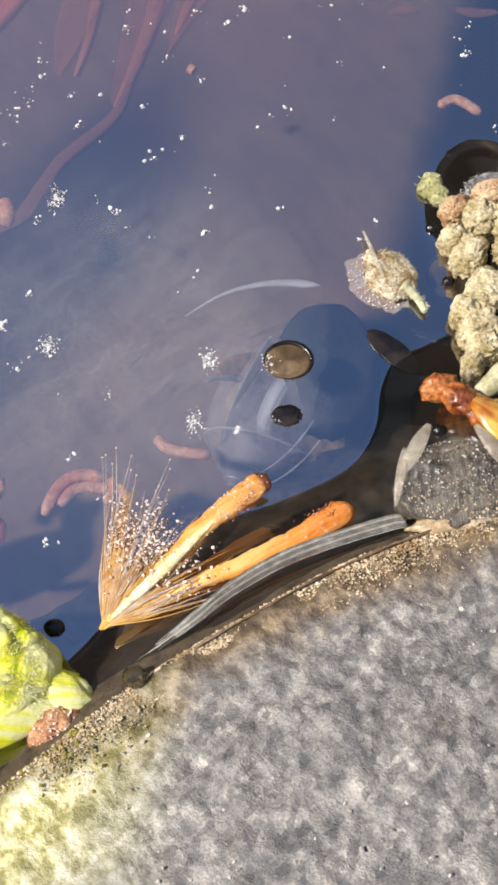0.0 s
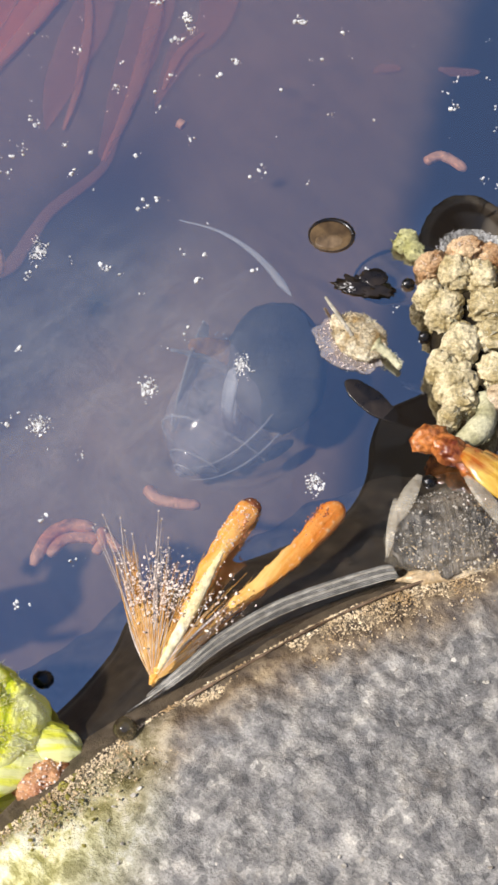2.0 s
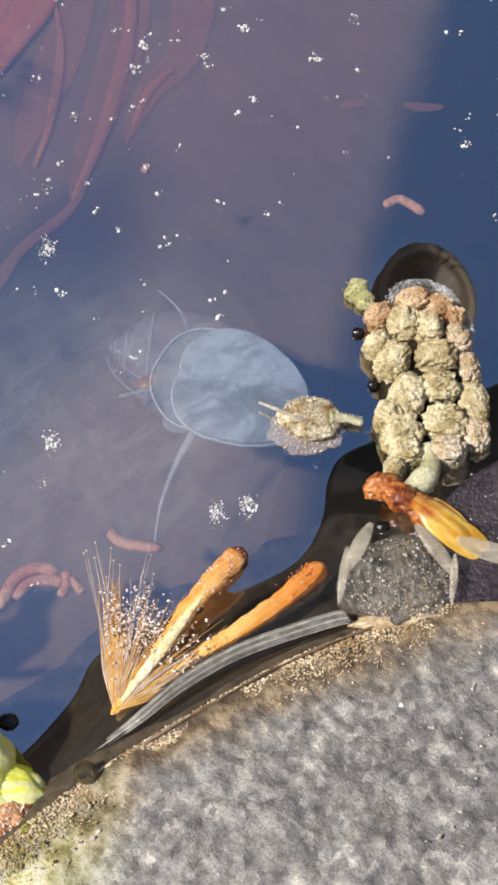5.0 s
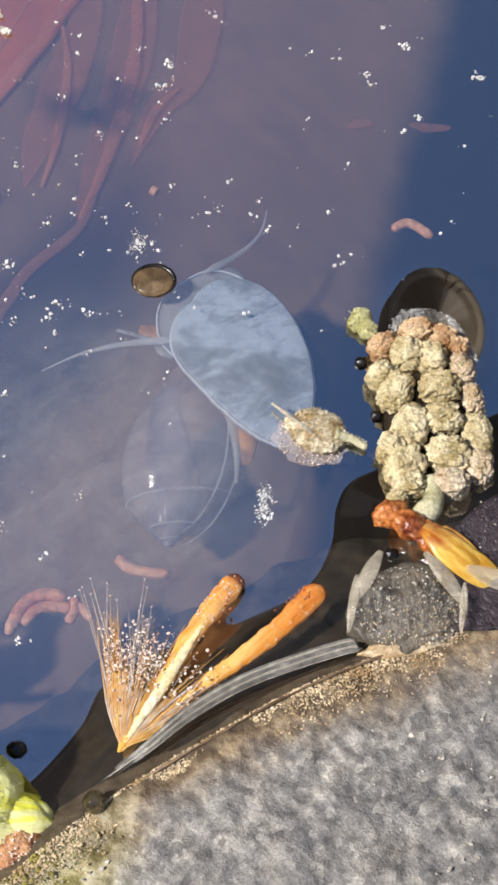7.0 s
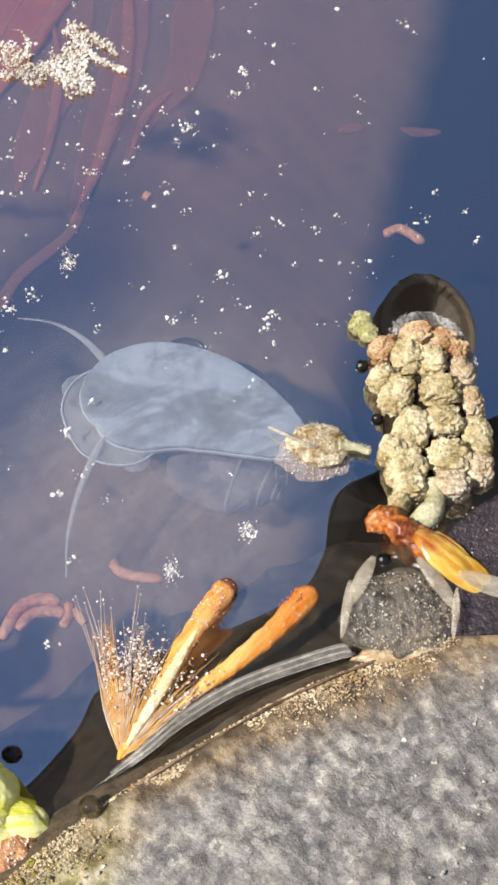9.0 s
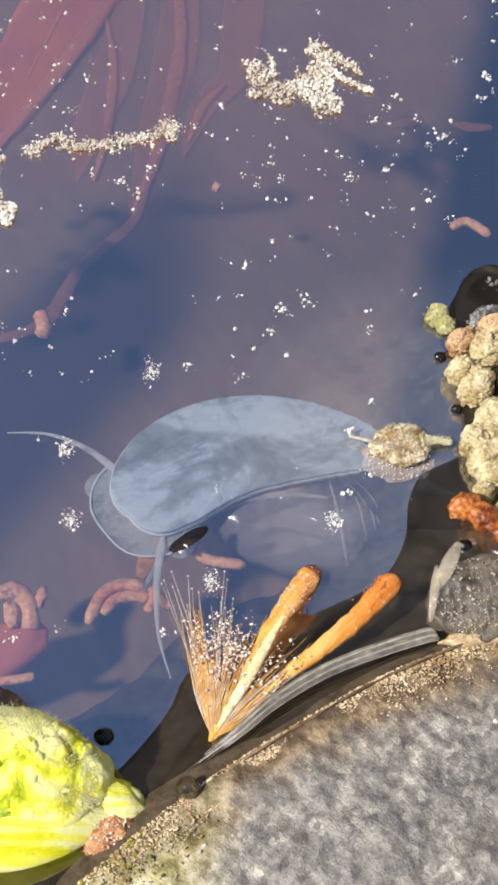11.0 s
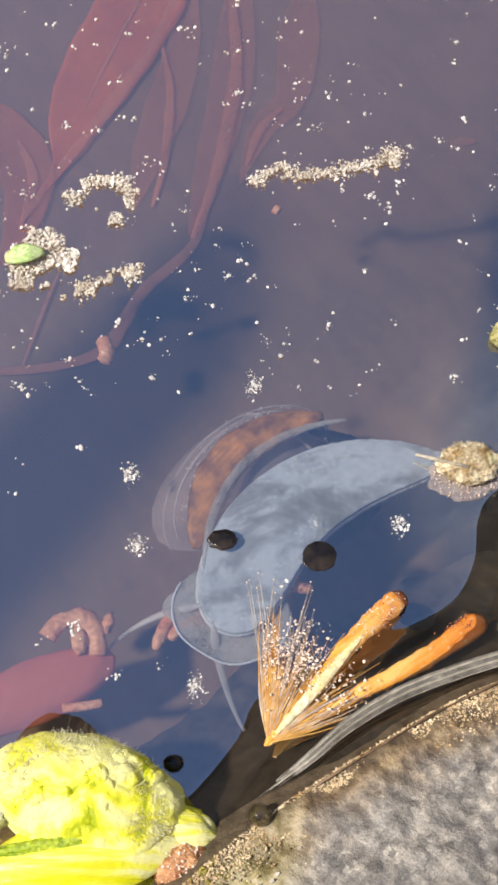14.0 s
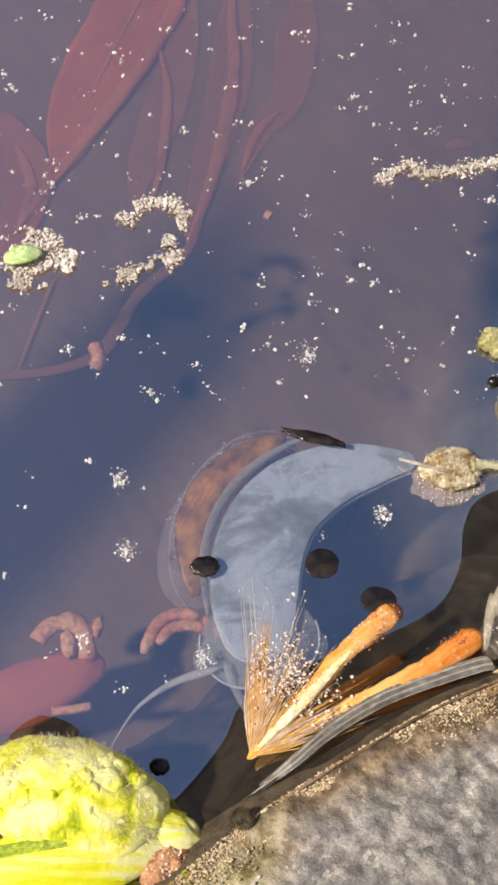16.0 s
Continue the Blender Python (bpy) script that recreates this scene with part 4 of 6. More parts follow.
def lime_bud():
    ob = thing("green_bud", "split lime-green bud with woolly edges, sunlit", "bud", (-22.0, -30.6, 0.8))
    rng = random.Random(21)
    bm = bmesh.new()
    lump(bm, (-0.8, 1.2, 0.9), (7.6, 4.6, 3.1), 0.06, 1.6, 51, 5, -16, 0.015)
    part("dome", bm, LIME, ob, "lumpy bright lime flesh")
    for k in range(44):
        bm = bmesh.new()
        a, q = rng.uniform(0, 6.28), math.sqrt(rng.random()) * 0.85
        x, y = 7.0 * q * math.cos(a) - 0.8, 3.9 * q * math.sin(a) + 1.2
        z = 0.9 + 3.1 * math.sqrt(max(0, 1 - q * q))
        lump(bm, (x, y, z - 0.48), (rng.uniform(0.5, 1.1), rng.uniform(0.5, 0.9), 0.6), 0.25, 1, 60 + k, 3)
        part("bead", bm, LIME, ob)
    bm = bmesh.new()
    petal_sheet(bm, 16, 3.5, -1.3, 8, 26, 14, 1.4)
    placed(bm, pose(-7.6, -3.9, 2.4, -14, 4, 8))
    part("sepal", bm, LIME_RIBS, ob, "ribbed yellow-green sepal")
    bm = bmesh.new()
    lump(bm, (6.4, -0.9, 0.8), (2.9, 1.5, 1.2), 0.12, 1.2, 55, 4, -22)
    part("tip", bm, LIME_RIBS, ob, "yellow-green bud tip")
    bm = bmesh.new()
    lump(bm, (-1.8, -2.15, 2.3), (5.6, 0.6, 0.8), 0.25, 2.2, 57, 4, 8)
    part("crease", bm, DEEP_GREEN, ob, "deep green crease under the dome")
    bm = bmesh.new()
    hub, lean = Vector((-0.8, 1.2, 0.9)), Matrix.Rotation(radians(-16), 3, "Z")
    for k in range(3400):
        a, q = rng.uniform(-0.7, 3.8), rng.uniform(0.55, 1.0)
        p = hub + Vector((7.6 * q * math.cos(a), 4.6 * q * math.sin(a), 3.1 * math.sqrt(1.0 - q * q)))
        d = Vector((q * math.cos(a), q * math.sin(a), math.sqrt(1.05 - q * q))).normalized()
        side = Vector((rng.uniform(-1, 1), rng.uniform(-1, 1), rng.uniform(-0.5, 0.8)))
        p, d = lean @ (p - hub) + hub, lean @ d
        l = rng.uniform(0.1, 0.42)
        tube(bm, [p - d * 0.2, p + d * 0.04 + side * 0.5 * l, p + d * 0.1 + side * l], [0.018, 0.016, 0.006], 3)
    for k in range(130):
        a = rng.uniform(-0.6, 3.7)
        q = rng.uniform(0.86, 1.04)
        lump(bm, hub + lean @ Vector((7.5 * q * math.cos(a), 4.5 * q * math.sin(a), rng.uniform(-0.2, 0.6))), [rng.uniform(0.03, 0.09)] * 3, 0.3, 1, k, 1)
    tagged(part("wool", bm, WOOL, ob, "cream woolly hairs"), kind="stuff")
    for k, (x, y, r) in enumerate([(-7.8, 0.6, 1.9), (-8.0, -3.0, 1.7), (-6.2, 3.8, 1.4), (-7.6, -5.2, 1.6), (-8.6, -1.2, 1.3), (-4.2, 5.2, 0.9)]):
        bm = bmesh.new()
        lump(bm, (x, y, 0.9), (r, r * 0.9, r * 0.8), 0.3, 1.6, 70 + k)
        wool_tufts(bm, (x, y, 0.9), (r, r, r * 0.8), 160, rng, 0.16, 0.025)
        part("husk_flake", bm, CATKIN_RUST if k % 2 else WOOL, ob, "brown woolly husk flake")
    return ob


lime_bud()


def brown_scale():
    ob = thing("brown_bud_scale", "small reddish brown crumbly bud scale beside the green bud", "bud scale", (-15.4, -34.4, 1.0))
    bm = bmesh.new()
    lump(bm, (0, 0, 0.3), (2.4, 2.1, 1.6), 0.22, 1.6, 81, 4)
    body = part("scale_body", bm, two_scale("rust_scale", (0.32, 0.11, 0.035), (0.85, 0.48, 0.22), 0.6, 3, 0.4, 0.2).m, ob)

    def crumb(r):
        a, q = r.uniform(0, 6.28), math.sqrt(r.random())
        return 2.35 * q * math.cos(a), 2.05 * q * math.sin(a), 0.35 + 1.65 * math.sqrt(max(0, 1 - q * q))
    scatter("crumb_dust", crumb, 240, (0.03, 0.13), POLLEN, "", "", 14, body)
    return ob


brown_scale()


# the fan of orange filaments; its foot is at its own zero, the first filament along x
def filament_fan():
    ob = thing("stamen_fan", "floating orange stamen fan with fine bristles", "flower part", (-8.2, -26.9, 1.4))
    rng = random.Random(31)
    for k, (turn, length, w, bend) in enumerate([(0, 16.1, 1.08, 0.5), (-16.2, 20.4, 1.08, -0.6)]):
        bm = bmesh.new()
        n = 44
        line = smooth_line([(0, 0, 0), (length * 0.35, bend * 0.4, 0.15), (length * 0.7, bend, 0.2), (length, bend * 0.3, -0.1)], n)
        rad = []
        for i in range(n):
            end = min(1, (n - 1 - i) / 5)
            rad.append(w * (0.22 + 0.78 * (i / n) ** 0.9) * (math.sqrt(1 - (1 - end) ** 2) + 0.02) * (1 + 0.14 * noise.noise((i * 0.35, k * 3.1, 0))))
        tube(bm, line, rad, 14, 0.5)
        for v in bm.verts:
            v.co += (Vector((0, 0.12, 0.1)) * noise.noise(v.co * 0.9 + Vector((k * 9, 0, 0))) + Vector((0, 0.1, 0.14)) * noise.noise(v.co * 2.6))
        placed(bm, pose(0, 0, 0.1 - 0.2 * k, 0, 0, turn))
        f = part("filament", bm, ORANGE, ob)
        tip, way = line[-1], pose(0, 0, 0.1 - 0.2 * k, 0, 0, turn)

        def crust(r):
            a, q = r.uniform(0, 6.28), math.sqrt(r.random())
            p = way @ Vector((tip.x - 1.3 - abs(r.gauss(0, 1.3)) + 0.6 * q * math.cos(a), tip.y + 0.95 * w * q * math.sin(a), 0.0))
            return p.x, p.y, p.z + 0.5 * w * math.sqrt(max(0, 1 - q * q))
        scatter("tip_crust", crust, 220, (0.03, 0.11), ORANGE_TIP, "", "", 90 + k, f)
        if k:
            continue

        def dusting(r):
            i = min(42, max(20, int(r.gauss(34, 5))))
            v = r.uniform(-0.9, 0.9)
            p = way @ (line[i] + Vector((r.uniform(-0.2, 0.2), rad[i] * v, 0)))
            return p.x, p.y, p.z + 0.5 * rad[i] * math.sqrt(1 - v * v)
        scatter("pollen_crust", dusting, 260, (0.03, 0.1), POLLEN, "cream pollen dusting", "", 96, f)
        bm = bmesh.new()
        lump(bm, way @ (line[-1] - Vector((0.35, 0, 0))), (0.75, 0.85, 0.42), 0.15, 1.2, 97, 3)
        part("tip_cap", bm, TIP_RED, f, "dark red rounded tip")
        # a pale strip paints the highlight along the filament
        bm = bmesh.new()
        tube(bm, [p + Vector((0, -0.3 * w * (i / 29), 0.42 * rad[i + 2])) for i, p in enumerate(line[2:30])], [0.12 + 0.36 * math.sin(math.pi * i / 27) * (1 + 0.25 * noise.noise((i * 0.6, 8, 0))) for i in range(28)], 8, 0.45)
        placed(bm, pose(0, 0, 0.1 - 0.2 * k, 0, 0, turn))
        part("ridge", bm, two_scale("pale_ridge", (0.92, 0.68, 0.26), (1.0, 0.9, 0.6), 0.4, 2, 0.35).m, f, "pale ridge painted as a sunlit highlight")
    for k in range(240):
        lone = k < 16
        a = rng.uniform(22, 50) if lone else rng.choice((rng.uniform(36, 48), rng.uniform(-30, -10), rng.uniform(5, 44), rng.uniform(-4, 8)))
        if k >= 170:
            a = rng.uniform(26, 50)
        l = rng.uniform(10.0, 13.8) if lone else rng.uniform(4, 7.5) if k >= 170 else rng.uniform(5, 11)
        bm = bmesh.new()
        c, s = math.cos(radians(a)), math.sin(radians(a))
        sway = rng.uniform(-0.5, 0.5)
        line = smooth_line([(0, 0, 0.1), (l * 0.5 * c - sway * s, l * 0.5 * s + sway * c, 0.35), (l * c, l * s, 0.25)], 8)
        r0 = rng.uniform(0.03, 0.055) if lone or k % 3 == 0 else rng.uniform(0.03, 0.065)
        tube(bm, line, [r0 * (1.5 - 1.1 * i / 7) for i in range(8)], 4)
        if lone:
            lump(bm, line[-1], (0.1, 0.1, 0.1), 0.1, 1, k, 1)
        part("bristle", bm, BRISTLE_PALE if lone or k % 3 == 0 else BRISTLE, ob)

    def pollen(r):
        a, l = radians(r.choice((r.uniform(6, 46), r.uniform(6, 46), r.uniform(6, 46), r.uniform(-26, 8)))), r.gauss(7.0, 1.3)
        return l * math.cos(a), l * math.sin(a), 0.45 + r.uniform(0, 0.45)
    scatter("pollen", pollen, 900, (0.03, 0.14), POLLEN, "cream pollen crumbs", "", 33, ob)
    bm = bmesh.new()
    lump(bm, (0.5, 0.05, 0), (0.8, 0.36, 0.3), 0.4, 2.0, 99, 3)
    part("base", bm, ORANGE, ob)
    return ob


FAN_THING = filament_fan()


# the dry seed head by the snail's tail; stalk along x
def seed_head():
    ob = thing("dried_flower", "dry straw-coloured dead flower with a thin spike", "dead flower", (7, 0, 0))
    rng = random.Random(41)
    bm = bmesh.new()
    lump(bm, (0.0, 0, 0.4), (2.5, 1.9, 0.85), 0.14, 1.3, 101, 5, 0, 0.04)
    for v in bm.verts:
        v.co.x += 0.25 * abs(v.co.y) - 0.2
        v.co += Vector((0.05, 0.05, 0.1)) * noise.noise(v.co * 2.6)
    wool_tufts(bm, (0, 0, 0.4), (2.4, 1.85, 0.85), 900, rng, 0.32, 0.03)
    part("husk", bm, two_scale("straw_husk", (0.42, 0.28, 0.11), (1.0, 0.9, 0.64), 0.8, 4.5, 0.8, 0.25).m, ob)
    bm = bmesh.new()
    tube(bm, smooth_line([(1.6, 0.1, 0.5), (3.0, 0.2, 0.5), (4.4, -0.1, 0.3)], 8), [0.9, 0.6, 0.45, 0.38, 0.34, 0.32, 0.3, 0.2], 8)
    wool_tufts(bm, (2.9, 0.1, 0.5), (1.4, 0.45, 0.35), 90, rng, 0.25, 0.025)
    part("stalk", bm, STALK, ob)
    bm = bmesh.new()
    tube(bm, [(-4.4, 1.0, 0.6), (-2.4, 0.2, 0.9), (-0.2, -0.7, 1.25)], [0.12, 0.2, 0.18], 6)
    part("spike", bm, HUSK_EDGE, ob, "pale straw spike")
    bm = bmesh.new()
    lump(bm, (-0.3, -0.9, -0.16), (2.9, 2.1, 0.1), 0.22, 1.4, 103, 5)
    part("membrane", bm, film_of("pink_membrane", (0.62, 0.5, 0.45), (0.92, 0.84, 0.8), 0.16), ob, "pinkish papery membrane")

    def grit(r):
        a, q = r.uniform(0, 6.28), math.sqrt(r.random())
        return 3.0 * q * math.cos(a) - 0.3, 2.2 * q * math.sin(a) - 0.9, 0.0
    scatter("membrane_grit", grit, 260, (0.03, 0.1), POLLEN, "cream grit", "", 104, ob)
    return ob


SEED_THING = seed_head()


# drowned red leaves and rootlets
def on_bed(x, y, up):
    return x, y, float(bed_height(np.array([[x]]), np.array([[y]]))[0, 0]) + up


def blade_sheet(bm, axis, widths, up, n=40, m=13, seed=0):
    """A broad drowned blade that lies along the bed, with a wavy edge and real thickness."""
    line, half = smooth_line([(x, y, 0) for x, y in axis], n), smooth_line([(w, 0, 0) for w in widths], n)
    top, low = [], []
    for i, p in enumerate(line):
        d = (line[min(i + 1, n - 1)] - line[max(i - 1, 0)]).normalized()
        w = max(half[i].x, 0.05) * (1 + 0.12 * noise.noise((i * 0.22, seed, 0)))
        rows = []
        for k in range(m):
            v = 2 * k / (m - 1) - 1
            q = p + Vector((d.y, -d.x, 0)) * v * w
            q = Vector(on_bed(q.x, q.y, up + 0.15 * noise.noise((q.x * 0.25, q.y * 0.25, seed)) + 0.2 * v * v))
            rows.append((bm.verts.new(q), bm.verts.new(q - Vector((0, 0, 0.15)))))
        top.append([r[0] for r in rows])
        low.append([r[1] for r in rows])
    for a, b, c, d in zip(top, top[1:], low, low[1:]):
        for k in range(m - 1):
            bm.faces.new((a[k], b[k], b[k + 1], a[k + 1]))
            bm.faces.new((c[k + 1], d[k + 1], d[k], c[k]))
        bm.faces.new((a[0], c[0], d[0], b[0]))
        bm.faces.new((b[-1], d[-1], c[-1], a[-1]))


def vein(line, w, up=0.35, n=30):
    bm = bmesh.new()
    pts = [Vector(on_bed(p.x, p.y, up)) for p in smooth_line([(x, y, 0) for x, y in line], n)]
    tube(bm, pts, [w * (0.2 + 0.8 * math.sin(math.pi * (i + 1) / (n + 1))) * (1 + 0.3 * noise.noise((i * 0.4, w * 7, 0))) for i in range(n)], 8, 0.2)
    return bm


def red_leaf(label, axis, widths, material, veins, seed):
    ob = thing("red_leaf", label, "leaf", (0, 0, 0), group="drowned leaves")
    bm = bmesh.new()
    blade_sheet(bm, axis, widths, 0.3, seed=seed)
    blade = part("blade", bm, material, ob)
    for line, w in veins:
        part("rib", vein(line, w), RED_RIB, blade)
    return ob


red_leaf("broad drowned red leaf lying on the pond bed", [(-17, 84), (-21, 74), (-24, 66), (-27.6, 55.5), (-29.8, 48), (-30.9, 41.5), (-32.5, 37)], (1.0, 4.4, 5.3, 4.8, 3.2, 1.0, 0.1),
         RED_BLADE, [([(-13, 84), (-18.5, 70), (-21.5, 61), (-25.2, 52), (-29, 44), (-31.3, 40), (-34.5, 33)], 0.9), ([(-21, 76), (-25, 64), (-29.0, 50)], 0.25)], 1)
red_leaf("rusty drowned leaf beside a broad red one", [(-44, 52), (-38, 46), (-34.5, 40), (-34.5, 33), (-36, 27)], (2.0, 3.4, 3.0, 2.0, 0.2), RED_FAINT, [([(-36, 45), (-33.8, 39), (-34.6, 32)], 0.6)], 2)
red_leaf("faint drowned red leaf with a long rib", [(-17, 70), (-18, 60), (-19.5, 51), (-21.5, 42), (-22.5, 35)], (0.6, 2.0, 2.4, 1.8, 0.2),
         RED_GHOST, [([(-20.6, 61), (-19.4, 54), (-19.3, 48), (-19.7, 41), (-20.7, 35)], 0.55)], 2)
red_leaf("long faint drowned red leaf with a pale rib", [(-11, 80), (-11.6, 66), (-12.2, 55), (-14.0, 44), (-16.5, 31)], (0.4, 2.0, 2.4, 2.0, 0.4),
         RED_GHOST, [([(-12.4, 76), (-12.0, 65), (-11.7, 56), (-13.1, 44), (-14.7, 36), (-16.3, 30.5)], 0.85)], 3)
red_leaf("narrow faint drowned leaf fading into the deep", [(-3, 72), (-4.1, 64), (-5.4, 52), (-8.9, 46.5), (-11.4, 38)], (0.4, 2.4, 1.9, 1.5, 0.1), RED_GHOST, [([(-6.5, 50), (-9, 46.5), (-10.6, 41)], 0.5)], 4)


def red_stem(line, w, label):
    return tagged(part("drowned_twig", vein(line, w), RED_STEM, None, label), category="twig")


red_stem([(-14.7, 36), (-16.3, 29.5), (-21.0, 23.8), (-23.0, 19.5), (-25.3, 15.8), (-32, 13.8), (-46, 13)], 0.8, "drowned reddish stem on the pond bed")
red_stem([(-30, 26), (-31, 22), (-32.8, 14)], 0.25, "thin drowned reddish thread")


def coral_rootlet(line, w, z, label="coral-red curled rootlet under the water"):
    bm = bmesh.new()
    n = 18
    tube(bm, smooth_line([(x, y, z) for x, y in line], n), [w * min(1, 0.5 + 0.25 * i, 0.5 + 0.25 * (n - 1 - i)) for i in range(n)], 8, 0.8)
    return tagged(part("rootlet", bm, CORAL, None, label), category="rootlet", group="coral rootlets")


for line, w in (([(-18.2, -17), (-17.2, -14.6), (-15.6, -13.6), (-13.6, -13.8)], 0.55), ([(-17, -16.2), (-16, -14.9), (-14.2, -14.6), (-13.2, -14.9)], 0.5),
                ([(-13, -13.8), (-12.9, -15), (-13.4, -16)], 0.45), ([(-12.6, -14.4), (-11.5, -15.7)], 0.4), ([(-9.6, -10.3), (-8.4, -11.4), (-5.2, -11.9)], 0.5),
                ([(14.6, 21.8), (16.2, 22.5), (18.3, 21.0)], 0.5), ([(-23.8, 12.2), (-23.3, 10.6), (-23.6, 9.6)], 0.7),
                ([(-8.0, 26.2), (-7.4, 25.8)], 0.5)):
    coral_rootlet(line, w, -2.2)


for line in ([(12, 44), (13.5, 44.6), (15, 44.5)], [(19, 44.5), (21, 44.0), (23.5, 44.2)]):
    red_stem(line, 0.7, "short faint drowned reddish stem")


def red_petal():
    ob = thing("red_petal", "drowned swollen red petal with a curled tip", "petal", (-24.7, -18.2, -4.5))
    bm = bmesh.new()
    lump(bm, (-3.6, -1.7, 0), (7.2, 2.7, 1.3), 0.07, 1.0, 111, 4, 24)
    part("petal_body", bm, RED_BLOB, ob)
    bm = bmesh.new()
    tube(bm, smooth_line([(1.6, 1.2, 0.6), (1.4, 3.2, 1.0), (0.2, 4.3, 1.2), (-1.6, 3.9, 1.2), (-2.6, 2.6, 1.2)], 18), [0.8 + 0.35 * noise.noise((i * 0.5, 3, 0)) for i in range(18)], 10, 0.5)
    lump(bm, (0.1, 2.4, 1.0), (0.7, 1.3, 0.5), 0.35, 1.5, 115, 3, 10)
    lump(bm, (2.4, 3.9, 0.9), (0.5, 0.9, 0.4), 0.35, 1.5, 116, 3, -10)
    part("curled_tip", bm, CORAL, ob)
    bm = bmesh.new()
    tube(bm, smooth_line([(-1.0, -3.2, 0.8), (0.8, -3.1, 1.0), (2.2, -2.8, 0.9)], 8), 0.4, 8, 0.7)
    part("fragment", bm, CORAL, ob)
    return ob


red_petal()


# scum and dust on the surface; each raft drifts as a whole
def raft(label, count, place, seed, size=(0.12, 0.5)):
    return scatter("foam_raft", place, count, size, FOAM, label, "foam", seed, squash=0.45)


def blob(cx, cy, rx, ry):
    def place(r):
        a, q = r.uniform(0, 6.28), math.sqrt(r.random())
        x, y = cx + rx * q * math.cos(a), cy + ry * q * math.sin(a)
        if q > 0.55 and noise.noise((x * 0.6 + rx, y * 0.6, ry)) < 0.5 * (q - 0.8):
            return None
        return x, y, 0.1 + r.uniform(0, 0.35)
    return place


def clump(lobes, *arms):
    """A ragged clump of several lobes with thin arms."""
    makers = [blob(*lobe) for lobe in lobes]
    sizes = [lobe[2] * lobe[3] for lobe in lobes]
    thin = [arc(arm, 0.22) for arm in arms]

    def place(r):
        if r.random() < 0.12:
            return r.choice(thin)(r)
        return r.choices(makers, sizes)[0](r)
    return place


def arc(points, w, gaps=-0.32):
    line = smooth_line([(x, y, 0) for x, y in points], 40)

    def place(r):
        p = line[r.randrange(40)]
        spread_by = w * (0.75 + 0.9 * noise.noise((p.x * 0.9, p.y * 0.9, 4.0)))
        x, y = p.x + r.gauss(0, spread_by), p.y + r.gauss(0, spread_by)
        if noise.noise((x * 0.8, y * 0.8, w)) < gaps:
            return None
        return x, y, 0.1 + r.uniform(0, 0.3)
    return place


RAFTS = [raft("clump of dry cream scum drifting on the water", 4600, clump([(-4.0, 0.2, 1.9, 3.2), (-1.4, -1.5, 3.2, 1.9), (2.2, 0.5, 2.6, 3.7), (2.0, -0.6, 2.6, 3.0), (3.0, -3.6, 1.9, 1.6), (1.6, 4.0, 0.9, 1.4)], [(3.0, 2.6), (4.6, 1.9), (6.2, 0.4)], [(3.6, 0.4), (5.4, -0.8), (7.0, -1.6)]), 61, (0.05, 0.25)),
         raft("thin chain of dry grey scum drifting on the water", 1700, arc([(-6.6, -1.2), (-5.2, -0.3), (-3.6, 0.5), (-2.4, -0.5), (-0.5, -0.3), (1.6, 0.0), (3.4, 0.5), (5.2, 0.9), (6.8, 1.9), (6.9, 0.8)], 0.4, -2.0), 62, (0.04, 0.2)),
         raft("curled streak of pale scum drifting on the water", 1300, arc([(-3, 0), (-1, 2), (1.8, 2), (2.4, -0.5), (1.0, -2.4)], 0.5), 63, (0.04, 0.22)),
         raft("clump of pale scum round a green leaf fragment", 3000, blob(0, 0, 4.3, 3.4), 64, (0.05, 0.24)),
         raft("ragged streak of pale scum drifting on the water", 1200, arc([(-3.4, -1.2), (0, -0.6), (3.0, 1.0)], 0.5), 65, (0.04, 0.22))]


def leaf_fragment():
    bm = bmesh.new()
    petal_sheet(bm, 3.6, 1.0, -0.6, 4, 12, 8)
    placed(bm, pose(-2.3, -0.6, 0.9, 0, 0, 14))
    return tagged(part("leaf_fragment", bm, two_scale("fresh_green", (0.45, 0.68, 0.2), (0.8, 0.95, 0.55), 0.5, 3, 0.5).m, None,
                       "fresh green leaf fragment resting on drifting scum"), category="leaf")


FRAGMENT = leaf_fragment()


def dust(lo, hi, low, high, count, seed, label):
    near = []

    def place(r):
        if near and r.random() < 0.55:
            x, y = near[-1]
            return x + r.gauss(0, 0.35), y + r.gauss(0, 0.3), 0.05
        x, y = r.uniform(lo, hi), r.uniform(low, high)
        if x > -32 and r.random() < 0.62:
            return None
        if noise.noise((x * 0.09, y * 0.09, 2.0 + seed)) < r.uniform(-0.45, 0.25):
            return None
        near.append((x, y))
        return x, y, 0.05
    return scatter("surface_dust", place, count, (0.035, 0.24), SPECK, label, "dust", seed, squash=0.5)


DUST_FAR = dust(-150, 40, 4, 66, 4200, 71, "white dust specks drifting on the water")
DUST_OPEN = dust(-31, -6, -8, 42, 420, 73, "fine white dust specks on the open water")
DUST_NEAR = dust(-45, 6, -22, 40, 330, 72, "white dust specks floating near the boulder")


def crumb_cluster(seed):
    def place(r):
        return r.gauss(0, 0.36), r.gauss(0, 0.5), 0.08
    return scatter("dust_cluster", place, 120, (0.035, 0.14), SPECK, "small cluster of white dust on the water", "dust", seed, squash=0.5)


CLUSTERS = [crumb_cluster(80 + k) for k in range(5)]


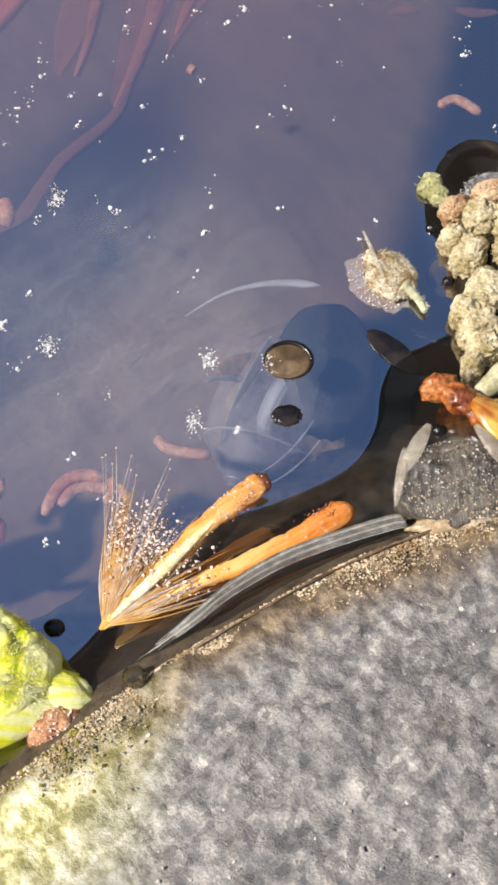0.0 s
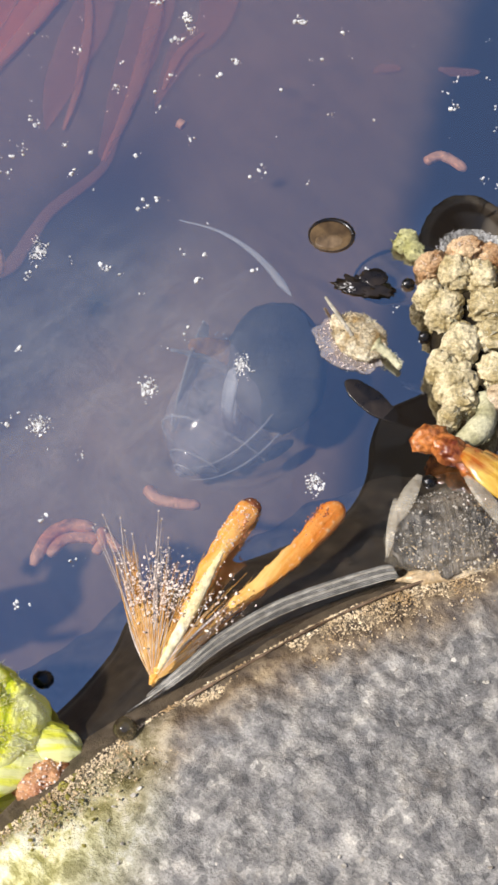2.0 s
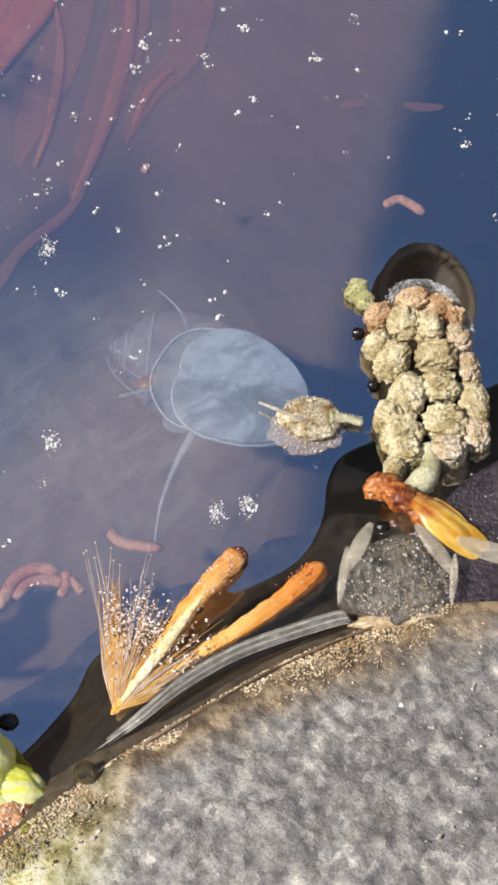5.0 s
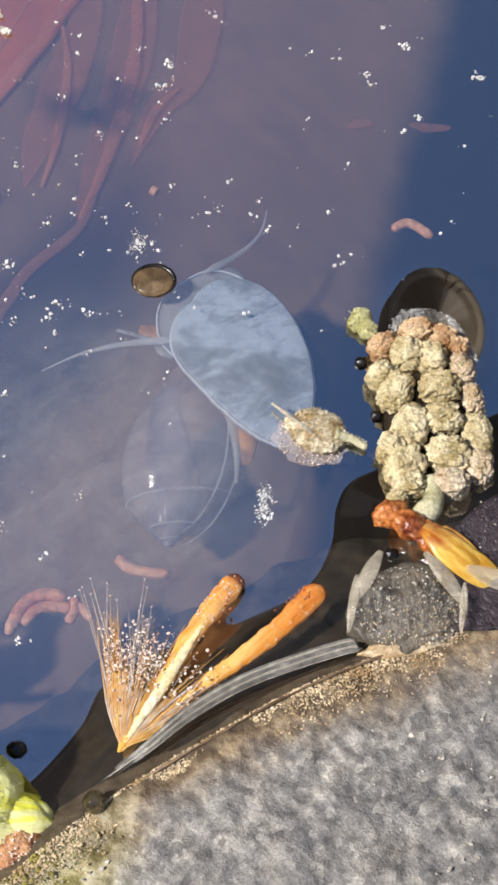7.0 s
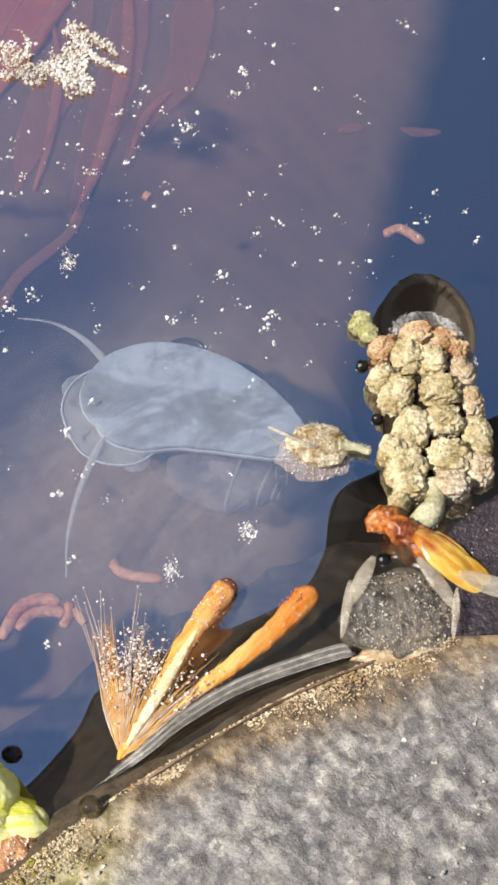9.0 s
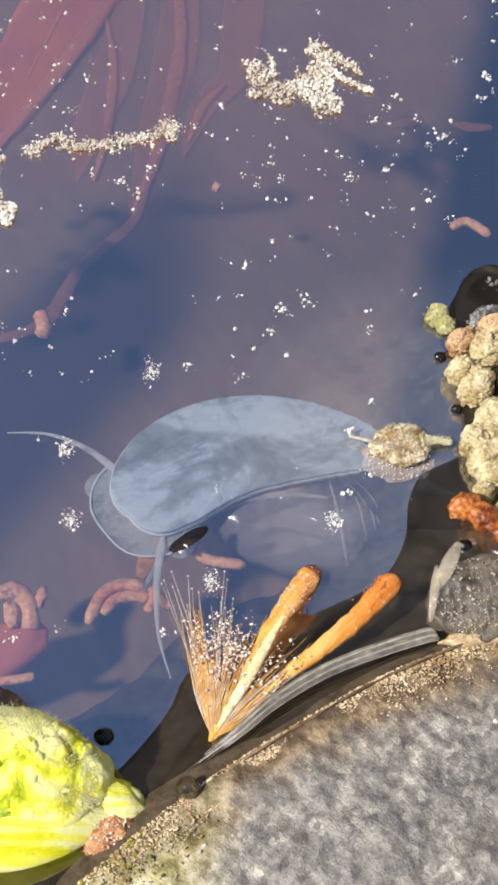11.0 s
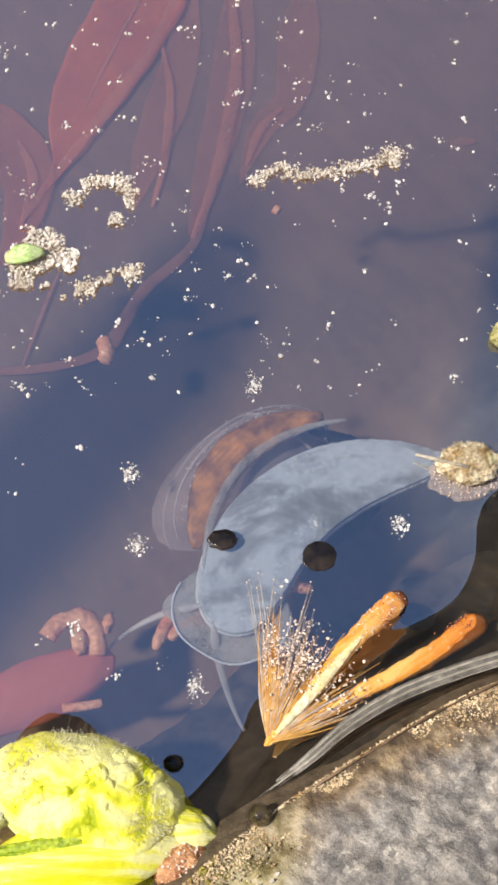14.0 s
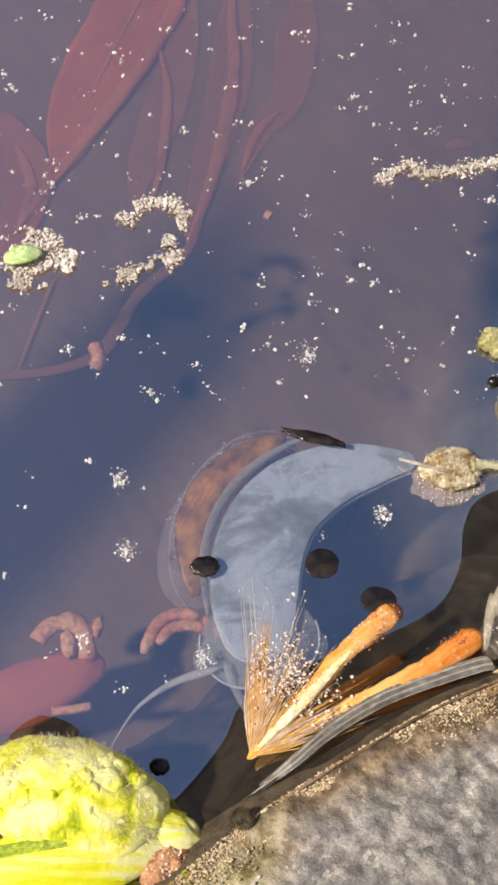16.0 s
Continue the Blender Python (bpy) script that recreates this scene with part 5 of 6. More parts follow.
def film_material():
    m = Mat("dusty_skin", 0.9, spec=0.1)
    a, b, c = m.noise(0.16, 5, 0.65), m.noise(0.35, 5, 0.6, stretch=(42, 0.35, 1.8, 1)), m.noise(2.5, 3)
    m.color(m.ramp(c, (0.35, (0.5, 0.5, 0.5)), (0.7, (0.75, 0.75, 0.74))))
    thin = m.ramp(a, (0.3, (0.05, 0.05, 0.05)), (0.62, (0.15, 0.15, 0.15)))
    thin = m.mix(1.0, thin, m.ramp(b, (0.35, (0.75, 0.75, 0.75)), (0.68, (1.25, 1.25, 1.25))), "MULTIPLY")
    far, edge = m.node("ShaderNodeVectorMath"), m.node("ShaderNodeMapRange")
    far.operation, edge.interpolation_type = "LENGTH", "SMOOTHSTEP"
    m.link(m.co, far.inputs[0])
    m.link(far.outputs["Value"], edge.inputs[0])
    edge.inputs[1].default_value, edge.inputs[2].default_value, edge.inputs[4].default_value = 0.021, 0.008, 0.75
    edge.inputs[3].default_value = 0.0
    m.clear(m.mix(1.0, thin, edge.outputs[0], "MULTIPLY"))
    return m.m


def dust_film():
    """A thin skin of fine dust with a scalloped edge, lying on the water."""
    bm = bmesh.new()
    n, m = 150, 24
    centre = bm.verts.new((0, 0, 0))
    rows = []
    for j in range(1, m + 1):
        row = []
        for i in range(n):
            a = 2 * math.pi * i / n
            d = Vector((math.cos(a), math.sin(a), 0))
            reach = 1 + 0.16 * noise.noise(d * 1.7) + 0.05 * abs(noise.noise(d * 6)) + 0.04 * abs(noise.noise(d * 15))
            row.append(bm.verts.new((18.0 * d.x * reach * j / m, 20.0 * d.y * reach * j / m, 0.01 * noise.noise((i * 0.3, j * 0.3, 0)))))
        rows.append(row)
    for i in range(n):
        k = (i + 1) % n
        bm.faces.new((centre, rows[0][i], rows[0][k]))
        for a, b in zip(rows, rows[1:]):
            bm.faces.new((a[i], b[i], b[k], a[k]))
    return tagged(part("dust_film", bm, film_material(), None, "thin grey skin of fine dust on the water"), category="dust", kind="stuff")


DUST_FILM = dust_film()


# the snail
def foot_piece(r):
    """One flat rounded slice of the foot; x runs along the body."""
    bm = bmesh.new()
    n = 40
    prof = [(0.0, 0.06), (0.5, 0.058), (0.85, 0.05), (0.95, 0.035), (0.982, 0.0), (1.0, -0.12), (1.0, -0.5), (0.92, -0.9), (0.7, -1.4), (0.0, -1.6)]
    rows = []
    for q, z in prof[1:-1]:
        rows.append([bm.verts.new((0.95 * r * q * math.cos(2 * math.pi * i / n), r * q * math.sin(2 * math.pi * i / n), z * min(1, r / 2.5))) for i in range(n)])
    top, low = bm.verts.new((0, 0, prof[0][1])), bm.verts.new((0, 0, prof[-1][1] * min(1, r / 2.5)))
    for i in range(n):
        j = (i + 1) % n
        bm.faces.new((top, rows[0][i], rows[0][j]))
        for a, b in zip(rows, rows[1:]):
            bm.faces.new((a[i], b[i], b[j], a[j]))
        bm.faces.new((low, rows[-1][j], rows[-1][i]))
    return bm


def snail_shell():
    """A clear spindle-shaped coil: the pointed end along x."""
    bm = bmesh.new()
    turns, per, ring_n = 4.2, 26, 20
    n = int(turns * per)
    rows = []
    for i in range(n + 1):
        a = -2 * math.pi * turns * (1 - i / n)
        g = math.exp(a * 0.125)
        r, out, along = 3.3 * g, 1.45 * g, 7.0 - 7.6 * g
        c = Vector((along, out * math.cos(-a), out * math.sin(-a)))
        row = []
        for k in range(ring_n):
            b = 2 * math.pi * k / ring_n
            d = math.cos(b) * Vector((0, math.cos(-a), math.sin(-a))) + math.sin(b) * Vector((1.75, 0, 0))
            row.append(bm.verts.new(c + d * r))
        rows.append(row)
    for a, b in zip(rows, rows[1:]):
        for k in range(ring_n):
            bm.faces.new((a[k], a[(k + 1) % ring_n], b[(k + 1) % ring_n], b[k]))
    return bm


def feeler(bend):
    bm = bmesh.new()
    n = 22
    line = smooth_line([(-1.4, -0.25 * bend, -0.2), (3.0, 0.4 * bend, 0), (7.3, 0.35 * bend, 0), (11, -0.55 * bend, 0)], n)
    tube(bm, line, [(0.42 * (1 - i / (n - 1)) ** 1.3 + 0.06) * min(1, 0.1 + 0.3 * i) for i in range(n)], 10, 0.6)
    return bm


FOOT_RADII = [float(np.interp(k / 47, (0, 0.07, 0.14, 0.25, 0.4, 0.6, 0.75, 0.88, 1), (3.0, 3.5, 3.75, 3.85, 3.75, 3.4, 2.85, 2.1, 1.0))) for k in range(48)]


FRINGE = flesh_material("foot_fringe", (0.74, 0.8, 0.86), (0.62, 0.67, 0.72), 1)
LIP = flesh_material("shell_rim", (0.92, 0.9, 0.88), (0.7, 0.64, 0.6), 0.3)


DOME_SKIN = two_scale("golden_body", (0.24, 0.16, 0.07), (0.78, 0.55, 0.24), 0.22, 1.6, 0.16, 0.06, 0.7).m



def pond_snail():
    ob = thing("pond_snail", "pale translucent pond snail gliding upside down under the water surface", "snail")
    bits = {"foot": [], "feeler": []}
    FOOT.node_tree.nodes["snail_space"].object = ob
    for k, r in enumerate(FOOT_RADII):
        bits["foot"].append(part("foot_section", foot_piece(r), FOOT, ob))
        skirt = placed(foot_piece(r + 0.14), pose(0, 0, -0.35))
        part("fringe", skirt, FRINGE, bits["foot"][-1], "pale see-through foot fringe")
    bm = placed(foot_piece(4.4), Matrix.Translation((-1.35, 0, 0)) @ Matrix.Diagonal((1.0, 1.12, 0.35, 1)))
    lump(bm, (-0.6, 4.3, -0.2), (1.5, 1.2, 0.3), 0.08, 1.2, 123, 4, 25)
    lump(bm, (-0.6, -4.3, -0.2), (1.5, 1.2, 0.3), 0.08, 1.2, 124, 4, -25)
    bits["head"] = part("head", bm, HEAD, ob, "veil-like translucent head lobe")
    bm = bmesh.new()
    arch = [radians(-105 + 7 * i) for i in range(31)]
    tube(bm, [(-1.35 + 4.25 * math.cos(a) * (1 + 0.03 * math.sin(5 * a)), 4.95 * math.sin(a), 0.1) for a in arch], 0.1, 8, 0.8)
    part("head_rim", bm, FRINGE, bits["head"], "thin pale rim of the head lobe")
    # near-black lump added to cast the snail's shadow and look shaded itself
    bm = bmesh.new()
    lump(bm, (0, 0, 0), (6.4, 4.4, 2.0), 0.1, 1.0, 126, 4)
    bits["body"] = part("body", bm, SHADE_SKIN, ob, "dark lump added under the foot to deepen the shade")
    for s in (-1.6, -1):
        bits["feeler"].append(part("feeler", feeler(s), FEELER, ob, "long thin see-through feeler"))
    bits["shell"] = part("shell", placed(snail_shell(), Matrix.Diagonal((1.42, 1.42, 1.0, 1))), SHELL_GLASS, ob, "thin see-through brownish shell")
    bm = bmesh.new()
    seam = []
    for i in range(70):
        a = -2 * math.pi * 3.6 * (1 - i / 69)
        g = math.exp(a * 0.125)
        c = Vector((7.0 - 7.6 * g, 1.45 * g * math.cos(-a), 1.45 * g * math.sin(-a)))
        seam.append((c + 3.36 * g * (0.75 * Vector((0, math.cos(-a), math.sin(-a))) + 0.66 * Vector((1.75, 0, 0)))))
    tube(bm, [(1.42 * q.x, 1.42 * q.y, q.z) for q in seam], [0.05 + 0.1 * i / 69 for i in range(70)], 6)
    part("seam", bm, LIP, bits["shell"], "fine pale seam of the whorls")
    for k, (a, b, z) in enumerate(((9.4, 5.9, 1.6), (8.4, 4.8, 3.2))):
        bm = bmesh.new()
        rim = [(0.4 + a * math.cos(u), b * math.sin(u), z * math.sin(u)) for u in [math.pi * (0.06 + 0.9 * i / 30) for i in range(31)]]
        tube(bm, rim, [(0.03 + 0.08 * math.sin(math.pi * i / 30)) * (1 + 0.6 * noise.noise((i * 0.5, k * 5.0, 0))) for i in range(31)], 6)
        part("shell_lip", bm, LIP, bits["shell"], "thin pale shell rim")
    bm = bmesh.new()
    n = 26
    bow = [(8.2 * u, 3.4 * (1 - u * u) - 1.7, 0) for u in [2 * k / (n - 1) - 1 for k in range(n)]]
    tube(bm, bow, [0.15 + 1.7 * math.sin(math.pi * (k + 0.5) / n) ** 0.7 * (1 + 0.1 * noise.noise((k * 0.4, 0, 0))) for k in range(n)], 14, 0.34)
    bits["mantle"] = part("mantle", bm, MANTLE_SKIN, ob, "brown mottled mantle")
    bm = bmesh.new()
    tube(bm, [(9.2 * u, 3.9 * (1 - u * u) - 3.5, 0.25) for u in [2 * k / 29 - 1 for k in range(30)]], [0.12 + 0.4 * math.sin(math.pi * (k + 0.5) / 30) * (1 + 0.3 * noise.noise((k * 0.5, 4, 0))) for k in range(30)], 10, 0.6)
    part("mantle_edge", bm, HEAD, bits["mantle"], "pale bluish mantle edge")

    bm = bmesh.new()
    lump(bm, (0, 0, 0), (5.9, 3.6, 1.5), 0.05, 0.8, 133, 5)
    bits["dome"] = part("body_dome", bm, DOME_SKIN, ob, "glossy golden brown body under the shell")

    def lime_crust(r):
        u = r.uniform(-0.9, 0.9)
        return 8.4 * u, 3.4 * (1 - u * u) - 0.3 + abs(r.gauss(0, 0.5)), 0.2
    scatter("lime_specks", lime_crust, 150, (0.03, 0.14), FEELER, "", "", 151, bits["mantle"])
    bm = bmesh.new()
    lump(bm, (0, 0, 0), (0.9, 0.7, 0.6), 0.15, 1, 132, 3)
    bits["mouth"] = part("mouth", bm, BLACK, ob, "dark mouth")
    return ob, bits


SNAIL, BITS = pond_snail()


def dent_disc(rx, ry, seed, turn=0, brown=False, ragged=0.08):
    """A flat disc that paints a dent's dark reflection on the water, with a thicker rim."""
    ob = thing("dent_disc", "flat brown disc painted as a dark dent in the water" if brown else "flat black disc painted as a dark dent in the water", "bubble", group="film bubbles")
    bm = bmesh.new()
    lump(bm, (0, 0, 0), (rx, ry, 0.07), ragged, 0.9 if ragged < 0.2 else 1.6, seed, 4, turn)
    part("film", bm, BROWN_DENT if brown else BLACK_DENT, ob)
    if brown:
        bm = bmesh.new()
        spin = Matrix.Rotation(radians(turn), 3, "Z")
        loop = [spin @ Vector((rx * 0.98 * math.cos(a), ry * 0.98 * math.sin(a), 0.02)) for a in [2 * math.pi * k / 48 for k in range(49)]]
        tube(bm, loop, [0.13 + 0.1 * math.sin(2 * math.pi * k / 48 + 0.6) for k in range(49)], 8, 0.7)
        part("rim", bm, BLACK_DENT, ob, "thick dark rim")
        # the disc's paler middle paints a sheen
        bm = bmesh.new()
        lump(bm, spin @ Vector((-rx * 0.1, -ry * 0.35, 0.04)), (rx * 0.62, ry * 0.45, 0.07), 0.1, 0.9, seed + 5, 3, turn)
        part("sheen", bm, PALE_DENT, ob, "paler middle painted as a sheen")
    return ob


PALE_DENT = two_scale("pale_dent", (0.1, 0.062, 0.028), (0.22, 0.15, 0.08), 0.4, 1.4, 0.35, 0.01).m
BLACK_DENT = two_scale("black_dent", (0.006, 0.005, 0.004), (0.035, 0.025, 0.016), 0.3, 1.0, 0.3, 0.01).m
BROWN_DENT = two_scale("brown_dent", (0.06, 0.034, 0.012), (0.19, 0.12, 0.05), 0.3, 1.0, 0.5, 0.01).m
DENTS = [dent_disc(1.95, 1.65, 141, 0, True), dent_disc(1.15, 0.9, 142, ragged=0.2), dent_disc(2.7, 1.0, 143, -42), dent_disc(4.5, 2.9, 144, 12, True), dent_disc(2.3, 1.0, 145, -8, ragged=0.5), dent_disc(1.4, 1.3, 146), dent_disc(1.9, 0.58, 147, 34), dent_disc(1.5, 1.15, 148, -15), dent_disc(2.6, 0.5, 149, -15, ragged=0.35)]


# how the things move: seconds, then places in millimetres and turns in degrees
SPINE = [
    (0, -0.6, -3.9, 1.2, -4.9, 3.4, -6.4),
    (0.5, 0.3, 0.3, 2.1, -0.3, 4, -2.3),
    (1, -3.3, -3.5, -0.1, -3.4, 3.1, -3.4),
    (1.5, -3.1, 1.5, 0.7, 0.9, 4.4, 1),
    (2, -4.7, 2.9, -1.3, 1.9, 1.9, 0.8),
    (2.5, -2.1, 7.2, 0.8, 5, 3.6, 2.3),
    (3, -0.6, 8, 2.3, 5.7, 5.1, 3),
    (3.5, 0.3, 4, 4.1, 3, 7.4, 0.2),
    (4, -1, -2.2, 2.3, -1.9, 6.6, -1.4),
    (6.3, -1.8, 10.5, 1.3, 7, 4.7, 0.2),
    (6.5, -1.9, 10.9, 1.3, 7.1, 4.5, 0),
    (7, -1.8, 11.6, 1.5, 7.5, 4.6, 0.3),
    (7.5, -7, 5.7, -1.6, 5.4, 5.4, -0.1),
    (8, -6.8, 8.3, -1.5, 7.1, 6, 0.3),
    (10.5, -12.8, -4.3, -5.7, 0.2, 7, -1),
    (11, -13.1, -6.2, -5.4, -1.2, 7.3, -1.8),
    (11.5, -13.7, -8.3, -6, -1.8, 6.7, -2),
    (12, -13.2, -9.5, -6.1, -3.1, 5.5, -1.7),
    (12.5, -12.6, -12, -6, -3.8, 6.1, -2),
    (13, -12.4, -12.8, -5.3, -3.5, 5.1, -1.6),
    (13.5, -12, -13, -6.3, -4.3, 5.6, -1.8),
    (14, -11.7, -13.2, -5.5, -3.9, 5.7, -0.9),
    (14.5, -12, -13.3, -5.7, -3.2, 4.6, 0),
    (15, -10.6, -13.1, -6.3, -3.2, 4.4, 0.1),
    (15.5, -9.4, -13.7, -6, -3.4, 4.1, -0.1),
    (16, -8.7, -15.2, -6.6, -4.4, 4, -0.4),
]
SHELL = [
    (0, -0.1, -3.2, -2.9, -9.9),
    (0.5, -0.7, 1.1, -2.1, -4.3),
    (1, -3.6, -3.7, -6.8, -10.1),
    (1.5, -4.5, -2.7, -8.7, -5.9),
    (2, -2.4, 1.9, -6.1, -4.3),
    (2.5, 4.6, 7.0, 2.6, 3.0),
    (3, 0, 5.9, -1.7, -1.1),
    (3.5, -1.3, 7.1, -4.8, 5.9),
    (4, -0.6, 10.3, -4.9, 17.0),
    (6.3, -2.2, 2.8, -2.1, -4.8),
    (6.5, -6.3, 3.1, -6.6, -5.5),
    (7, -5.3, 1.5, -5.6, -6.5),
    (7.5, -7.1, 15.5, -10, 24.2),
    (8, -4.4, 7.1, 0.7, 1.5),
    (10.5, -2.6, -6.2, 5.8, -7.2),
    (11, -2.8, -7.3, 5.1, -6.7),
    (11.5, -2.5, -8, 5, -7.5),
    (12, -2.2, -8.1, 5.2, -7.1),
    (12.5, -2.7, -7.2, 4.5, -2.9),
    (13, -7, -5.8, -0.4, 0),
    (13.5, -11.5, -3.3, -3.8, 3.2),
    (14, -10.4, -1.5, -2.6, 6),
    (14.5, -10.6, -1.6, -2.8, 7.6),
    (15, -10.3, -2.2, -3.6, 7.6),
    (15.5, -9.8, -2.5, -4.0, 7.5),
    (16, -10.0, -4.6, -5.2, 5.5),
]
FEELER_A = [
    (0, 2.4, 3.2, -4.6, 3.2),
    (0.5, 2.1, 3.3, -9.3, 4.4),
    (1, 2.4, 4.5, -10.2, 4.3),
    (1.5, 0.7, 6.4, -9.9, 7.8),
    (2, 1.5, 8.3, -7.4, 15.8),
    (2.5, 0.2, 8.3, -11.7, 9.8),
    (3, 2.3, 12.7, -9, 15.3),
    (3.5, -7.5, 5.9, -10, 11.7),
    (4, -4.3, -4.4, -7.4, 2),
    (6.3, -2, 16.9, -2.8, 29.8),
    (6.5, -0.9, 15.9, 2.9, 29.5),
    (7, -1.9, 17.1, 3, 24.5),
    (7.5, -10.6, 9.5, -15.2, 19.7),
    (8, -7.2, 14.1, -16.3, 22.9),
    (10.5, -16.3, -1.3, -22.8, 2.4),
    (11, -16.3, -3.7, -25.7, 1.5),
    (11.5, -17, -6.6, -25.9, -4),
    (12, -16.6, -9.3, -27.1, -8),
    (12.5, -16.7, -12, -23.4, -12.5),
    (13, -16.9, -12.6, -27.5, -13.6),
    (13.5, -16, -14.1, -22.9, -15.7),
    (14, -15.5, -13.7, -24.4, -17),
    (14.5, -15.7, -14.8, -23.7, -18.5),
    (15, -14.5, -14.6, -21.4, -19.1),
    (15.5, -14.3, -14.7, -21.1, -18.4),
    (16, -13.2, -18.8, -21.2, -22.5),
]
FEELER_B = [
    (0, 2.4, 2.4, 1.5, 1.3),
    (0.5, 3.6, 1.1, 2.9, 0.1),
    (1, 2.9, 2.6, 2.2, 1.5),
    (1.5, 1.2, 3.9, 0.5, 2.8),
    (2, 2.4, 4.9, 1.7, 3.8),
    (2.5, 3.6, 3.6, 2.8, 2.5),
    (3, 3.6, 0.9, 2.8, -0.2),
    (3.5, -2.1, -0.6, -0.2, -5.9),
    (4, 0.2, -6.7, -0.7, -10),
    (6.3, -5.6, 6.3, -10.4, -2.3),
    (6.5, -5.7, 7.8, -16.5, -1.9),
    (7, -6.3, 9.5, -20.5, 6.1),
    (7.5, -8.1, -0.3, -17.6, -8.3),
    (8, -10.6, 4.5, -15.7, -4.9),
    (10.5, -12.2, -8.7, -11.2, -16),
    (11, -12.3, -10.8, -11.8, -23.1),
    (11.5, -11.1, -12.4, -11.1, -17.7),
    (12, -10.8, -13.5, -10.4, -16.1),
    (12.5, -15.5, -14.5, -14.2, -17.4),
    (13, -12.6, -16.6, -11.7, -18.9),
    (13.5, -13.6, -15.8, -13, -18.8),
    (14, -13.3, -16.4, -12.4, -18.7),
    (14.5, -12.3, -16.6, -10.8, -19.2),
    (15, -11, -15.8, -9.6, -18.4),
    (15.5, -11, -15.7, -10.1, -18.5),
    (16, -10.9, -19.3, -9.5, -21.1),
]
FAN = [
    (0, -12.5, -26.9, 43, 15.1),
    (0.3, -12.6, -20.3, 11.3, 13.8),
    (0.5, -12.7, -17.2, 8.8, 14.8),
    (0.6, -12.3, -16.3, 2.4, 14.7),
    (0.9, -17.3, -22.2, 30, 14.5),
    (1, -14.8, -25.4, 53.8, 14.1),
    (1.2, -9.8, -28.3, 81.5, 15.3),
    (1.5, -8.6, -28.3, 74.3, 14.8),
    (1.8, -7.3, -27.7, 67.2, 14.5),
    (2, -8.2, -27.1, 62.9, 15),
    (2.5, -8.5, -26.6, 56.9, 15.4),
    (3, -8.5, -26.3, 53.7, 15.4),
    (3.5, -8.9, -26.2, 54.7, 15.1),
    (4, -8.5, -25.8, 51.2, 15.3),
    (6.5, -8, -27, 58.1, 15),
    (7, -8.2, -26.9, 57.4, 15.1),
    (7.5, -8.3, -26.9, 56.6, 15.3),
    (8, -7.8, -27.1, 59.4, 14.9),
    (10.5, -8, -27.1, 58.8, 15),
    (11, -8, -27.1, 58.5, 14.9),
    (11.5, -8, -27.1, 58, 14.7),
    (12, -7.8, -27.1, 58.5, 14.8),
    (12.5, -7.7, -27.2, 58.2, 14.8),
    (13, -8.5, -26.2, 51.1, 14.8),
    (13.5, -8.8, -25.9, 50.1, 14.9),
    (14, -9.1, -25.5, 47.2, 15),
    (14.5, -9.3, -25.2, 45.6, 15.1),
    (15, -9.4, -24.6, 42.8, 15.3),
    (15.5, -9.2, -25.1, 44.2, 15),
    (16, -9.2, -26.2, 44.1, 14.9),
]
SEED = [
    (0, 9.4, 2.9, -50),
    (1.5, 7.7, 2, -42),
    (2.5, 7.9, 2.2, -40),
    (3, 8.2, 2.8, -42),
    (3.5, 7.4, 0.7, -32),
    (4, 7.3, -1.4, 3),
    (6.5, 6.9, -0.5, -20),
    (7, 7, -0.1, -20),
    (7.5, 7, -0.9, -10),
    (8, 7.6, -0.7, -12),
    (10.5, 7.9, -1.7, 3),
    (11, 8.1, -2, 4),
    (11.5, 7.9, -2.4, 4),
    (12, 8.2, -2.3, 3),
    (12.5, 8.7, -2.3, 3),
    (13, 8.2, -2.4, 3),
    (13.5, 8.1, -2.3, 3),
    (14, 8.1, -1.8, 3),
    (14.5, 7.4, -2, 3),
    (15, 7.9, -1.8, 2),
    (15.5, 7.9, -1, 2),
    (16, 7.8, -1.8, 2),
]
CATKIN = [
    (0, 17.3, 4.1),
    (0.5, 16.2, 3.8),
    (1, 15.5, 3.8),
    (1.5, 15.8, 3.7),
    (2, 16.3, 3.9),
    (2.5, 16.1, 3.9),
    (3, 16.2, 3.9),
    (3.5, 15.2, 3.6),
    (4, 15.8, 3.8),
    (6.5, 15.3, 3.1),
    (7, 15.2, 3.1),
    (7.5, 15.4, 3.1),
    (8, 15.8, 3.2),
    (10.5, 16.1, 3.4),
    (11, 16.3, 3.2),
]
MANTLE = [
    (0, 0.6, -3.5, -20),
    (0.5, 0.3, 1.3, -60),
    (1, -5.6, -4.7, -30),
    (1.5, -3.5, -1.9, -75),
    (2, -1.4, 1.9, -40),
    (2.5, 1.2, 4.4, -20),
    (3, 1, 6.1, -10),
    (3.5, 4.8, 11.4, -20),
    (4, 2.3, -0.1, 0),
    (6.5, -2.2, 5.1, -54),
    (7, -2.4, 5.7, -54),
    (7.5, -5.2, 9.0, -18),
    (7.8, -5.0, 12.6, 2),
    (8, -2.6, 8.6, -35),
    (10.5, -7.6, -4.7, 35),
    (11, -7.8, -7.4, 30),
    (12, -6.6, -9.2, 35),
    (12.5, -6.2, -8.8, 45),
    (13, -4.9, -9.5, 52),
    (13.5, -10.1, -3, 46),
    (14, -10.7, -1.4, 48),
    (14.5, -10.8, -1.4, 48),
    (15, -11.0, -1.6, 52),
    (15.5, -10.8, -2.2, 56),
    (16, -11.6, -4.4, 62),
]
